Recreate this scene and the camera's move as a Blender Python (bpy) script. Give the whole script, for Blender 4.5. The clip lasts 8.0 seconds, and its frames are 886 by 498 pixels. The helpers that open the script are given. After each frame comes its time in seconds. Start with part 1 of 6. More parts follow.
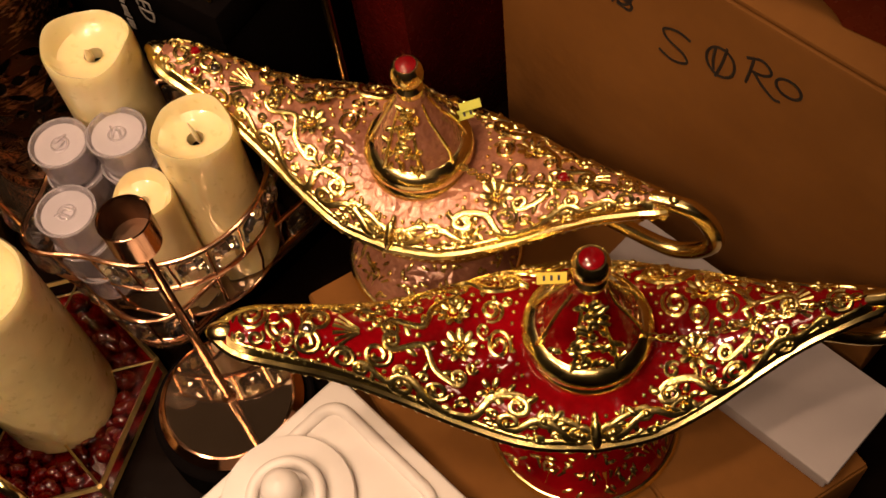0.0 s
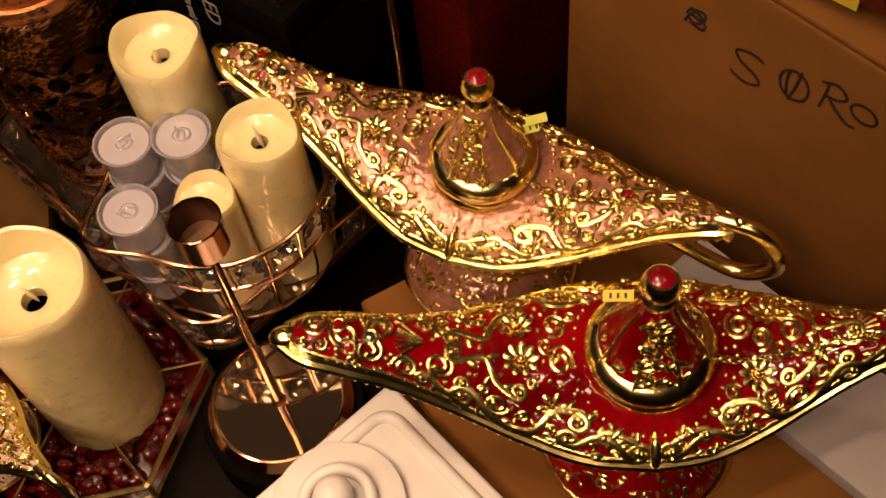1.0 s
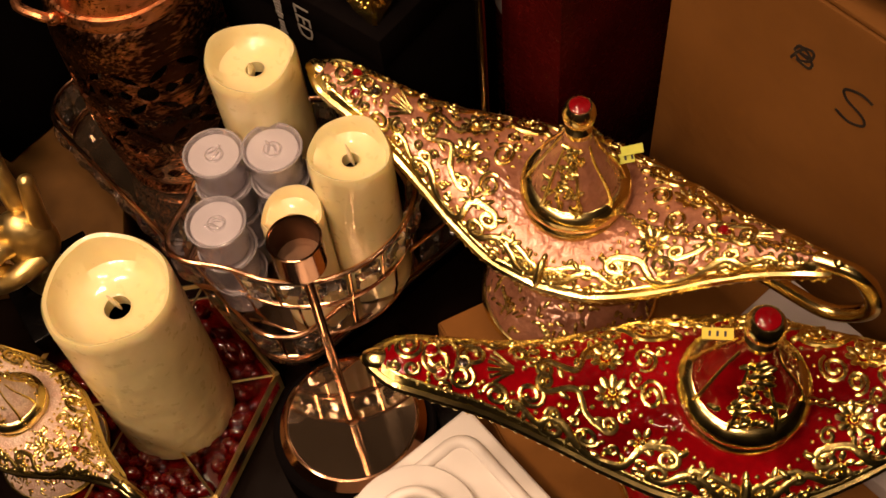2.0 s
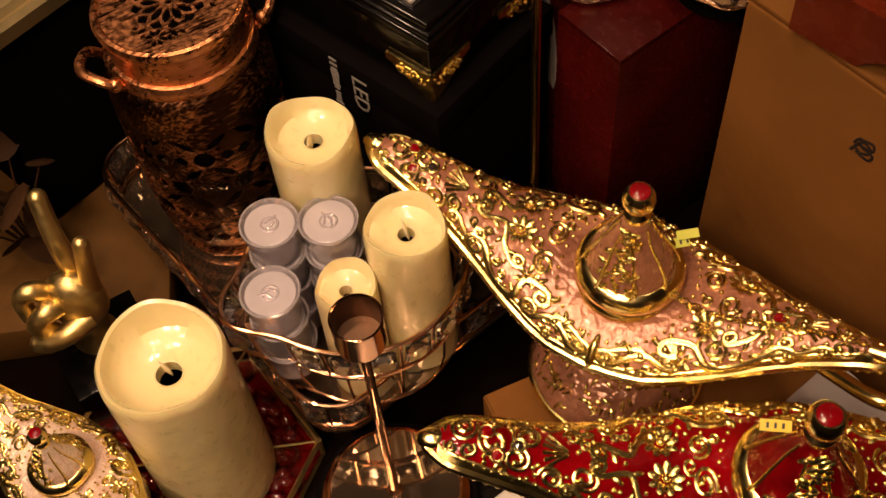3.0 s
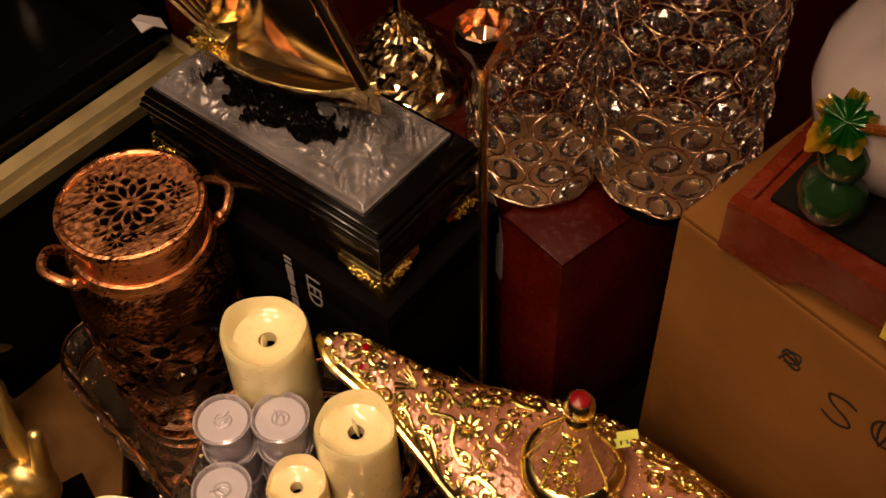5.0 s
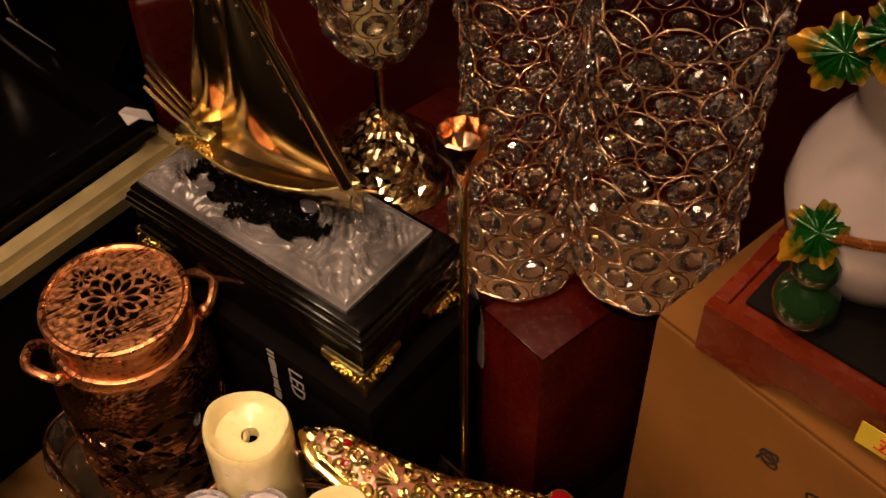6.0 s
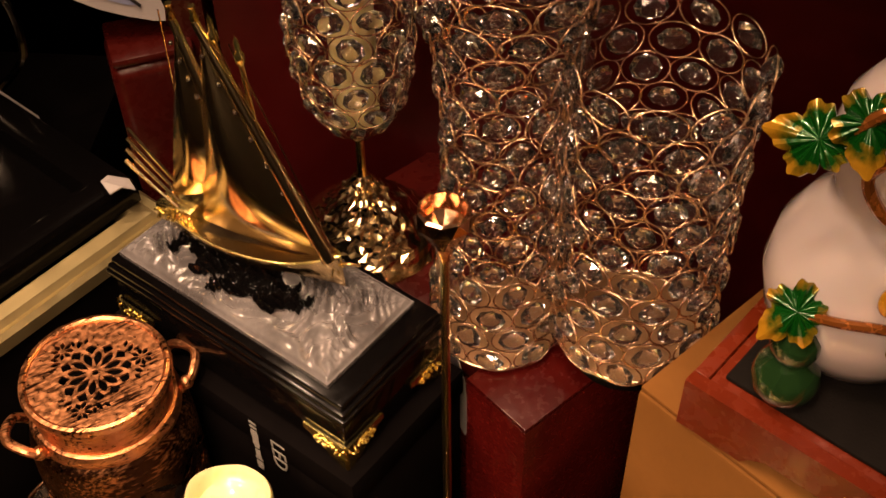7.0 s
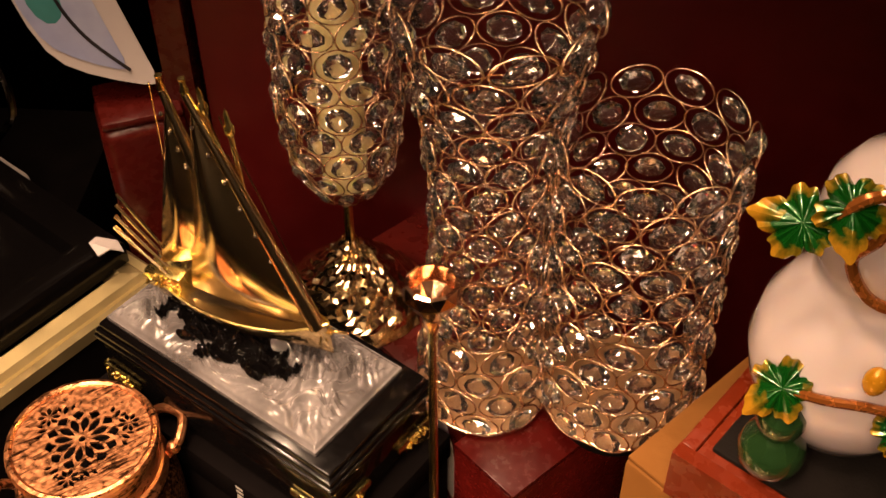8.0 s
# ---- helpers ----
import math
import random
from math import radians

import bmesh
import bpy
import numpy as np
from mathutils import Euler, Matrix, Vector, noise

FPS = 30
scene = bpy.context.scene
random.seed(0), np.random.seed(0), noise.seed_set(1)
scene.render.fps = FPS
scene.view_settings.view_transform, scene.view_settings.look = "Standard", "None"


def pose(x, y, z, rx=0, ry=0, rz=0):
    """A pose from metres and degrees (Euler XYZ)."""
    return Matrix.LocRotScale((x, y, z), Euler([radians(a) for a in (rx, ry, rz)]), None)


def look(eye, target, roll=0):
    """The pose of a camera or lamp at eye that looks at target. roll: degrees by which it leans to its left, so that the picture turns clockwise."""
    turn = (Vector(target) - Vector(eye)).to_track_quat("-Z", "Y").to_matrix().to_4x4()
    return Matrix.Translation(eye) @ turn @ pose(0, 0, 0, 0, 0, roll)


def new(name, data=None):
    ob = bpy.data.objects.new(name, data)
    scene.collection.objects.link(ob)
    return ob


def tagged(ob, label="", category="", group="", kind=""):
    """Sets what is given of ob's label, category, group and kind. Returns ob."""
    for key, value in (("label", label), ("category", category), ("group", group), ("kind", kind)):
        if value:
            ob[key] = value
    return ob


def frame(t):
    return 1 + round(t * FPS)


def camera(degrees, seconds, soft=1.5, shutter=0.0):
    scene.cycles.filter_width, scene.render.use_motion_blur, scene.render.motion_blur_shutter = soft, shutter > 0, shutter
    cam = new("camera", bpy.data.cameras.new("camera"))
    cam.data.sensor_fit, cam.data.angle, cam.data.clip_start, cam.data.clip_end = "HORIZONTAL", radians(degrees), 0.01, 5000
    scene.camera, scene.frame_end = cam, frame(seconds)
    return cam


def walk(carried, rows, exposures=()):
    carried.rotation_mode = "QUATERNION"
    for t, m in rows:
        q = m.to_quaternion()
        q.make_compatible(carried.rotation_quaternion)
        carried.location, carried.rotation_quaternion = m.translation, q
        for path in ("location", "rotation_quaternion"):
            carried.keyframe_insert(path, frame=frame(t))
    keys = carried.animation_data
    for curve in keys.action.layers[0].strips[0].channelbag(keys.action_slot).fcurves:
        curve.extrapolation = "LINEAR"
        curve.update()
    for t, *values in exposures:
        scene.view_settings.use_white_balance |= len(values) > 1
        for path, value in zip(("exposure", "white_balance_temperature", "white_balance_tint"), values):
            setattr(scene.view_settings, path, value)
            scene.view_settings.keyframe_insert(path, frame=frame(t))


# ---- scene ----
cam = camera(40.80, 8.0)
ROWS = [
    (0.0, -0.0004, -0.0005, 0.8407, 30.198, 4.620, 0.076),
    (0.5, -0.0154, 0.0017, 0.8428, 30.379, 4.412, 1.265),
    (1.0, -0.0300, 0.0018, 0.8446, 30.668, 4.136, 2.238),
    (1.5, -0.0513, 0.0036, 0.8450, 30.969, 3.916, 3.555),
    (2.9, -0.1018, 0.0222, 0.8624, 33.149, 3.162, 6.625),
    (3.5, -0.1050, 0.0272, 0.8784, 35.289, 2.747, 6.715),
    (4.0, -0.1052, 0.0310, 0.8907, 36.773, 2.101, 6.523),
    (4.5, -0.1021, 0.0379, 0.9039, 37.961, 1.637, 6.127),
    (5.0, -0.0969, 0.0477, 0.9193, 39.357, 1.363, 5.718),
    (6.5, -0.0943, 0.0712, 0.9555, 42.932, 0.658, 4.991),
    (7.0, -0.0931, 0.0799, 0.9633, 43.752, 0.554, 4.594),
    (7.5, -0.0937, 0.0886, 0.9734, 44.653, 0.270, 4.433),
    (8.0, -0.0949, 0.0933, 0.9827, 45.374, 0.031, 4.200),
]
EXPOSURES = [(0.0, 0.12), (3.0, 0.12), (5.0, 0.0), (6.5, 0.6), (7.0, 1.1), (7.5, 1.4), (8.0, 1.6)]
walk(cam, [(t, pose(x, y, z, rx, ry, rz)) for t, x, y, z, rx, ry, rz in ROWS], EXPOSURES)

# ---------------------------------------------------------------- light
world = bpy.data.worlds.new("room_dark")
scene.world = world
world.use_nodes = True
world.node_tree.nodes["Background"].inputs[0].default_value = (0.9, 0.6, 0.35, 1)
world.node_tree.nodes["Background"].inputs[1].default_value = 0.02


def spot_lamp(eye, target, watts, cone, size, colour=(1.0, 0.635, 0.40)):
    lamp = bpy.data.lights.new("ceiling_spot", "SPOT")
    lamp.shadow_soft_size, lamp.energy, lamp.color = size, watts, colour
    lamp.spot_size, lamp.spot_blend = radians(cone), 1.0
    ob = new("ceiling_spot", lamp)
    ob.matrix_world = look(eye, target)
    return ob


# spots over the table
for eye, target, watts, cone in (
    ((-0.24, 0.14, 1.95), (-0.22, 0.36, 0.1), 20, 42),
    ((-0.44, 0.05, 1.95), (-0.28, 0.40, 0.1), 18, 40),
    ((-0.55, 0.80, 1.95), (-0.24, 0.62, 0.25), 16, 58),
    ((-0.40, 0.50, 1.95), (-0.20, 0.64, 0.30), 10, 46),
    ((0.42, 0.50, 1.95), (0.02, 0.52, 0.3), 2.5, 52),
    ((-0.95, 0.30, 1.95), (-0.46, 0.42, 0.1), 22, 42),
):
    spot_lamp(eye, target, watts * 1.25, cone, 0.05)
# the rows of small ceiling spots in the aisle before the table
for x, y, watts in ((-0.95, -0.60, 24), (-1.15, -0.20, 14), (-0.70, -0.95, 12), (-0.62, -0.50, 14), (-0.45, -0.80, 14), (-0.25, -1.15, 11), (-0.15, -0.62, 12), (0.05, -0.90, 5), (-0.80, -1.30, 10)):
    spot_lamp((x, y, 1.95), (-0.24, 0.34, 0.08), watts * 1.3, 40, 0.10)

# ---------------------------------------------------------------- materials


def mat(name, base=(0.5, 0.5, 0.5), rough=0.5, metal=0.0, vary=0.15, scale=40.0, bump=0.0, bump_scale=None, second=None, trans=0.0, ior=1.5, coat=0.0, sss=0.0, spec=0.5, rough_vary=0.1, piece=0.0):
    m = bpy.data.materials.new(name)
    m.use_nodes = True
    nt = m.node_tree
    n, l = nt.nodes, nt.links
    b = n["Principled BSDF"]
    b.inputs["Roughness"].default_value = rough
    b.inputs["Metallic"].default_value = metal
    b.inputs["Transmission Weight"].default_value = trans
    b.inputs["IOR"].default_value = ior
    b.inputs["Coat Weight"].default_value = coat
    b.inputs["Coat Roughness"].default_value = 0.09
    b.inputs["Specular IOR Level"].default_value = spec
    if sss:
        b.inputs["Subsurface Weight"].default_value = sss
        b.inputs["Subsurface Radius"].default_value = (0.012, 0.008, 0.004)
        b.inputs["Subsurface Scale"].default_value = 1.0
    co = n.new("ShaderNodeTexCoord")
    big = n.new("ShaderNodeTexNoise")
    big.inputs["Scale"].default_value, big.inputs["Detail"].default_value = scale * 0.3, 6
    fine = n.new("ShaderNodeTexNoise")
    fine.inputs["Scale"].default_value, fine.inputs["Detail"].default_value = scale * 4, 4
    l.new(co.outputs["Object"], big.inputs["Vector"])
    l.new(co.outputs["Object"], fine.inputs["Vector"])
    ramp = n.new("ShaderNodeMapRange")
    ramp.inputs["From Min"].default_value, ramp.inputs["From Max"].default_value = 0.35, 0.65
    l.new(big.outputs["Fac"], ramp.inputs["Value"])
    mix = n.new("ShaderNodeMix")
    mix.data_type = "RGBA"
    mix.inputs["A"].default_value = (*base, 1)
    dark = second or tuple(c * (1 - vary) for c in base)
    mix.inputs["B"].default_value = (*dark, 1)
    l.new(ramp.outputs["Result"], mix.inputs["Factor"])
    grain = n.new("ShaderNodeMix")
    grain.data_type, grain.blend_type = "RGBA", "MULTIPLY"
    grain.inputs["Factor"].default_value = vary
    l.new(mix.outputs["Result"], grain.inputs["A"])
    l.new(fine.outputs["Fac"], grain.inputs["B"])
    last = grain
    if piece:
        info = n.new("ShaderNodeObjectInfo")
        hsv = n.new("ShaderNodeHueSaturation")
        span = n.new("ShaderNodeMapRange")
        span.inputs["To Min"].default_value, span.inputs["To Max"].default_value = 1 - piece, 1 + piece
        l.new(info.outputs["Random"], span.inputs["Value"])
        l.new(span.outputs["Result"], hsv.inputs["Value"])
        l.new(grain.outputs["Result"], hsv.inputs["Color"])
        l.new(hsv.outputs["Color"], b.inputs["Base Color"])
    else:
        l.new(last.outputs["Result"], b.inputs["Base Color"])
    if rough_vary:
        rr = n.new("ShaderNodeMapRange")
        rr.inputs["From Min"].default_value, rr.inputs["From Max"].default_value = 0.3, 0.7
        rr.inputs["To Min"].default_value, rr.inputs["To Max"].default_value = max(rough - rough_vary * 0.5, 0.02), min(rough + rough_vary, 1)
        l.new(fine.outputs["Fac"], rr.inputs["Value"])
        l.new(rr.outputs["Result"], b.inputs["Roughness"])
    if bump:
        bt = n.new("ShaderNodeTexNoise")
        bt.inputs["Scale"].default_value, bt.inputs["Detail"].default_value = bump_scale or scale * 2, 1.5 if rough < 0.35 else 5
        l.new(co.outputs["Object"], bt.inputs["Vector"])
        bp = n.new("ShaderNodeBump")
        bp.inputs["Strength"].default_value, bp.inputs["Distance"].default_value = bump, 0.002
        l.new(bt.outputs["Fac"], bp.inputs["Height"])
        l.new(bp.outputs["Normal"], b.inputs["Normal"])
        if coat:
            l.new(bp.outputs["Normal"], b.inputs["Coat Normal"])
    return m


GOLD = mat("polished_gold", (0.94, 0.76, 0.28), 0.22, 1.0, 0.10, 60, 0.10, 300, rough_vary=0.06)
GOLD_SMOOTH = mat("bright_gold", (0.92, 0.74, 0.30), 0.18, 1.0, 0.08, 30, rough_vary=0.05)
GOLD_SATIN = mat("satin_gold", (0.84, 0.64, 0.26), 0.36, 1.0, 0.15, 40, 0.08, 200)
ROSE_GOLD = mat("rose_gold", (0.86, 0.50, 0.30), 0.14, 1.0, 0.1, 30, rough_vary=0.06)
WIRE = mat("gold_wire", (0.88, 0.60, 0.40), 0.16, 1.0, 0.1, 80, 0.25, 900, rough_vary=0.08)
RED_ENAMEL = mat("red_enamel", (0.30, 0.002, 0.006), 0.06, 0.0, 0.4, 70, 0.7, 75, second=(0.10, 0.001, 0.002), coat=0.5, spec=0.3, rough_vary=0.0)
PINK_ENAMEL = mat("pink_enamel", (0.52, 0.24, 0.145), 0.24, 0.30, 0.25, 110, 1.0, 170, second=(0.30, 0.125, 0.075), coat=0.8, rough_vary=0.0)
CREAM_ENAMEL = mat("cream_enamel", (0.80, 0.66, 0.55), 0.22, 0.2, 0.2, 130, 0.6, 190, second=(0.70, 0.48, 0.38), coat=0.6)
RED_GEM = mat("red_gem", (0.32, 0.003, 0.008), 0.10, 0.0, 0.3, 200, trans=0.2, coat=0.5)
DARK_GEM = mat("dark_gem", (0.03, 0.02, 0.015), 0.05, 0.0, 0.2, 200, coat=1.0)
WAX = mat("ivory_wax", (0.82, 0.72, 0.39), 0.30, 0.0, 0.08, 30, 0.5, 50, second=(0.77, 0.65, 0.31), sss=0.35, coat=0.9)
WAX_YELLOW = mat("yellow_wax", (0.86, 0.71, 0.38), 0.32, 0.0, 0.10, 30, 0.2, 45, sss=0.35, coat=0.4)
WICK = mat("plastic_flame", (0.85, 0.75, 0.52), 0.35, 0.0, 0.1, 80, sss=0.2)
HOLE = mat("dark_socket", (0.10, 0.060, 0.026), 0.6, 0.0, 0.3, 80)
CLEAR = mat("clear_plastic", (0.95, 0.93, 0.97), 0.05, 0.0, 0.02, 20, trans=1.0, ior=1.22, rough_vary=0.02)
FROST = mat("frosted_plastic", (0.82, 0.77, 0.83), 0.16, 0.0, 0.05, 40, 0.15, 110, trans=0.5, ior=1.3, coat=0.9)
HAZE = mat("hazy_plastic", (0.86, 0.82, 0.88), 0.06, 0.0, 0.02, 40, trans=0.75, ior=1.25, coat=0.5)
DARK_RED_GEM = mat("dark_red_stone", (0.26, 0.004, 0.003), 0.07, 0.0, 0.5, 90, trans=0.5, coat=0.6, second=(0.12, 0.002, 0.001), rough_vary=0.0)
CUP_SHADE = mat("shaded_cup_metal", (0.22, 0.13, 0.08), 0.38, 1.0, 0.3, 60)
CRYSTAL = mat("cut_crystal", (0.98, 0.95, 0.93), 0.02, 0.0, 0.03, 20, trans=0.99, ior=1.62, rough_vary=0.0)
MIRROR = mat("smoked_mirror", (0.36, 0.26, 0.17), 0.04, 0.93, 0.10, 60, rough_vary=0.0)
COPPER = mat("worn_copper", (0.62, 0.27, 0.12), 0.34, 1.0, 0.3, 60, 0.4, 140, rough_vary=0.2)
BLACK_GLOSS = mat("black_lacquer", (0.003, 0.0025, 0.0025), 0.12, 0.0, 0.3, 30, spec=0.22, rough_vary=0.05)
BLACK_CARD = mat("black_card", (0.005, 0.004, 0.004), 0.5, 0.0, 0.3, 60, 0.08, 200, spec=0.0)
BLACK_VELVET = mat("black_velvet", (0.010, 0.008, 0.007), 0.9, 0.0, 0.4, 90, 0.3, 500, spec=0.1)
RED_WOOD = mat("red_lacquered_wood", (0.075, 0.006, 0.004), 0.26, 0.0, 0.4, 25, 0.1, 70, second=(0.04, 0.004, 0.003), spec=0.3)
RED_CARD = mat("red_lacquer_card", (0.070, 0.004, 0.003), 0.22, 0.0, 0.3, 40, 0.06, 90, second=(0.040, 0.0025, 0.002), spec=0.35)
ORANGE_WOOD = mat("orange_lacquer", (0.15, 0.019, 0.005), 0.24, 0.0, 0.3, 25, 0.06, 70, second=(0.105, 0.013, 0.004), spec=0.3)
CARTON = mat("brown_carton", (0.215, 0.094, 0.024), 0.72, 0.0, 0.16, 22, 0.4, 60, second=(0.165, 0.070, 0.017), spec=0.04)
WHITE = mat("white_resin", (0.82, 0.79, 0.76), 0.42, 0.0, 0.05, 20, 0.05, 60)
PAPER = mat("white_paper", (0.42, 0.385, 0.38), 0.7, 0.0, 0.08, 30, 0.1, 120)
BROWN_PANEL = mat("brown_board", (0.14, 0.07, 0.02), 0.5, 0.0, 0.3, 20, 0.1, 60, spec=0.05)
TABLE = mat("dark_table", (0.006, 0.003, 0.002), 0.3, 0.0, 0.4, 12, 0.05, 60, spec=0.04)
WALL_RED = mat("dark_red_wall", (0.095, 0.0045, 0.005), 0.36, 0.0, 0.4, 9, 0.2, 50, second=(0.06, 0.003, 0.003), spec=0.3)
ROOM = mat("warm_plaster", (0.30, 0.22, 0.15), 0.9, 0.0, 0.1, 3, 0.1, 30)
FLOOR = mat("brown_floor", (0.16, 0.09, 0.05), 0.5, 0.0, 0.3, 5, 0.1, 30)
JADE = mat("white_jade", (0.62, 0.54, 0.53), 0.14, 0.0, 0.06, 14, sss=0.3, coat=1.0, rough_vary=0.0)
GREEN_JADE = mat("green_jade", (0.016, 0.050, 0.014), 0.10, 0.0, 0.35, 60, sss=0.1, coat=0.8)
BRANCH = mat("copper_enamel", (0.50, 0.16, 0.03), 0.22, 0.6, 0.3, 60, 0.15, 200, coat=0.6)
CHAMPAGNE = mat("champagne_gold", (0.92, 0.70, 0.38), 0.17, 1.0, 0.06, 30, rough_vary=0.0)
BASE_GOLD = mat("dull_base_gold", (0.46, 0.27, 0.14), 0.5, 0.6, 0.15, 60)
BUD = mat("yellow_enamel", (0.80, 0.40, 0.02), 0.2, 0.3, 0.2, 90, 0.2, 150, second=(0.60, 0.22, 0.01), coat=0.7)
INK = mat("black_ink", (0.012, 0.010, 0.012), 0.5, 0.0, 0.2, 100)
GREY_PRINT = mat("silver_print", (0.38, 0.36, 0.33), 0.4, 0.3, 0.1, 100)
YELLOW_TAG = mat("yellow_paper", (0.80, 0.62, 0.05), 0.55, 0.0, 0.1, 60)
RED_PRINT = mat("red_print", (0.55, 0.03, 0.01), 0.5, 0.0, 0.1, 60)
GREEN_TAG = mat("yellow_green_paper", (0.55, 0.60, 0.06), 0.55, 0.0, 0.1, 60)
RESIN = mat("clear_grey_resin", (0.27, 0.25, 0.25), 0.05, 0.0, 0.25, 60, 0.35, 200, second=(0.12, 0.11, 0.11), trans=0.35, coat=1.0, rough_vary=0.0)
CHROME = mat("chrome", (0.70, 0.66, 0.60), 0.10, 1.0, 0.1, 30)
FRAME_GOLD = mat("aged_gold_leaf", (0.50, 0.41, 0.20), 0.40, 0.85, 0.15, 18, 0.12, 140, second=(0.42, 0.34, 0.17))
DRY_LEAF = mat("dry_leaf", (0.05, 0.024, 0.010), 0.6, 0.0, 0.4, 60, 0.3, 120, spec=0.1)
PICTURE_BLUE = mat("blue_painting", (0.20, 0.24, 0.45), 0.35, 0.0, 0.2, 20, second=(0.45, 0.47, 0.55), coat=0.3)
TEAL = mat("teal_paint", (0.05, 0.22, 0.22), 0.35, 0.0, 0.2, 30)


def two_tone(name, inner, outer, reach, metal=0.4, rough=0.25):
    """Enamel that runs from one colour at the object's origin to another at its rim, with streaks."""
    m = bpy.data.materials.new(name)
    m.use_nodes = True
    n, l = m.node_tree.nodes, m.node_tree.links
    b = n["Principled BSDF"]
    b.inputs["Roughness"].default_value, b.inputs["Metallic"].default_value, b.inputs["Coat Weight"].default_value = rough, metal, 0.7
    co = n.new("ShaderNodeTexCoord")
    ln = n.new("ShaderNodeVectorMath")
    ln.operation = "LENGTH"
    l.new(co.outputs["Object"], ln.inputs[0])
    no = n.new("ShaderNodeTexNoise")
    no.inputs["Scale"].default_value, no.inputs["Detail"].default_value = 160, 4
    l.new(co.outputs["Object"], no.inputs["Vector"])
    ad = n.new("ShaderNodeMath")
    ad.operation = "MULTIPLY_ADD"
    ad.inputs[1].default_value, ad.inputs[2].default_value = reach * 0.9, -reach * 0.45
    l.new(no.outputs["Fac"], ad.inputs[0])
    sm = n.new("ShaderNodeMath")
    l.new(ln.outputs["Value"], sm.inputs[0])
    l.new(ad.outputs["Value"], sm.inputs[1])
    mr = n.new("ShaderNodeMapRange")
    mr.inputs["From Min"].default_value, mr.inputs["From Max"].default_value = reach * 0.5, reach * 0.9
    l.new(sm.outputs["Value"], mr.inputs["Value"])
    mx = n.new("ShaderNodeMix")
    mx.data_type = "RGBA"
    mx.inputs["A"].default_value, mx.inputs["B"].default_value = (*inner, 1), (*outer, 1)
    l.new(mr.outputs["Result"], mx.inputs["Factor"])
    l.new(mx.outputs["Result"], b.inputs["Base Color"])
    bp = n.new("ShaderNodeBump")
    bp.inputs["Strength"].default_value, bp.inputs["Distance"].default_value = 0.5, 0.001
    l.new(no.outputs["Fac"], bp.inputs["Height"])
    l.new(bp.outputs["Normal"], b.inputs["Normal"])
    return m


LEAF = two_tone("green_gold_leaf", (0.004, 0.070, 0.006), (0.48, 0.24, 0.015), 0.0215, 0.40, 0.18)


def brushed_copper(name, low, high):
    """Copper with the dark patina left in long streaks."""
    m = COPPER.copy()
    m.name = name
    n, l = m.node_tree.nodes, m.node_tree.links
    b = n["Principled BSDF"]
    co = n.new("ShaderNodeTexCoord")
    mp = n.new("ShaderNodeMapping")
    mp.inputs["Scale"].default_value = (60, 520, 420)
    mp.inputs["Rotation"].default_value = (0, 0, 0.7)
    no = n.new("ShaderNodeTexNoise")
    no.inputs["Scale"].default_value, no.inputs["Detail"].default_value = 1.0, 6
    l.new(co.outputs["Object"], mp.inputs["Vector"])
    l.new(mp.outputs["Vector"], no.inputs["Vector"])
    big = n.new("ShaderNodeTexNoise")
    big.inputs["Scale"].default_value = 22
    l.new(co.outputs["Object"], big.inputs["Vector"])
    ad = n.new("ShaderNodeMath")
    l.new(no.outputs["Fac"], ad.inputs[0])
    l.new(big.outputs["Fac"], ad.inputs[1])
    mr = n.new("ShaderNodeMapRange")
    mr.inputs["From Min"].default_value, mr.inputs["From Max"].default_value = low, high
    l.new(ad.outputs["Value"], mr.inputs["Value"])
    mx = n.new("ShaderNodeMix")
    mx.data_type = "RGBA"
    mx.inputs["A"].default_value, mx.inputs["B"].default_value = (0.70, 0.31, 0.14, 1), (0.05, 0.020, 0.010, 1)
    l.new(mr.outputs["Result"], mx.inputs["Factor"])
    l.new(mx.outputs["Result"], b.inputs["Base Color"])
    return m


BRUSHED = brushed_copper("brushed_copper", 1.04, 1.20)
PATINA = brushed_copper("dark_patina_copper", 0.76, 1.02)

# ---------------------------------------------------------------- builders


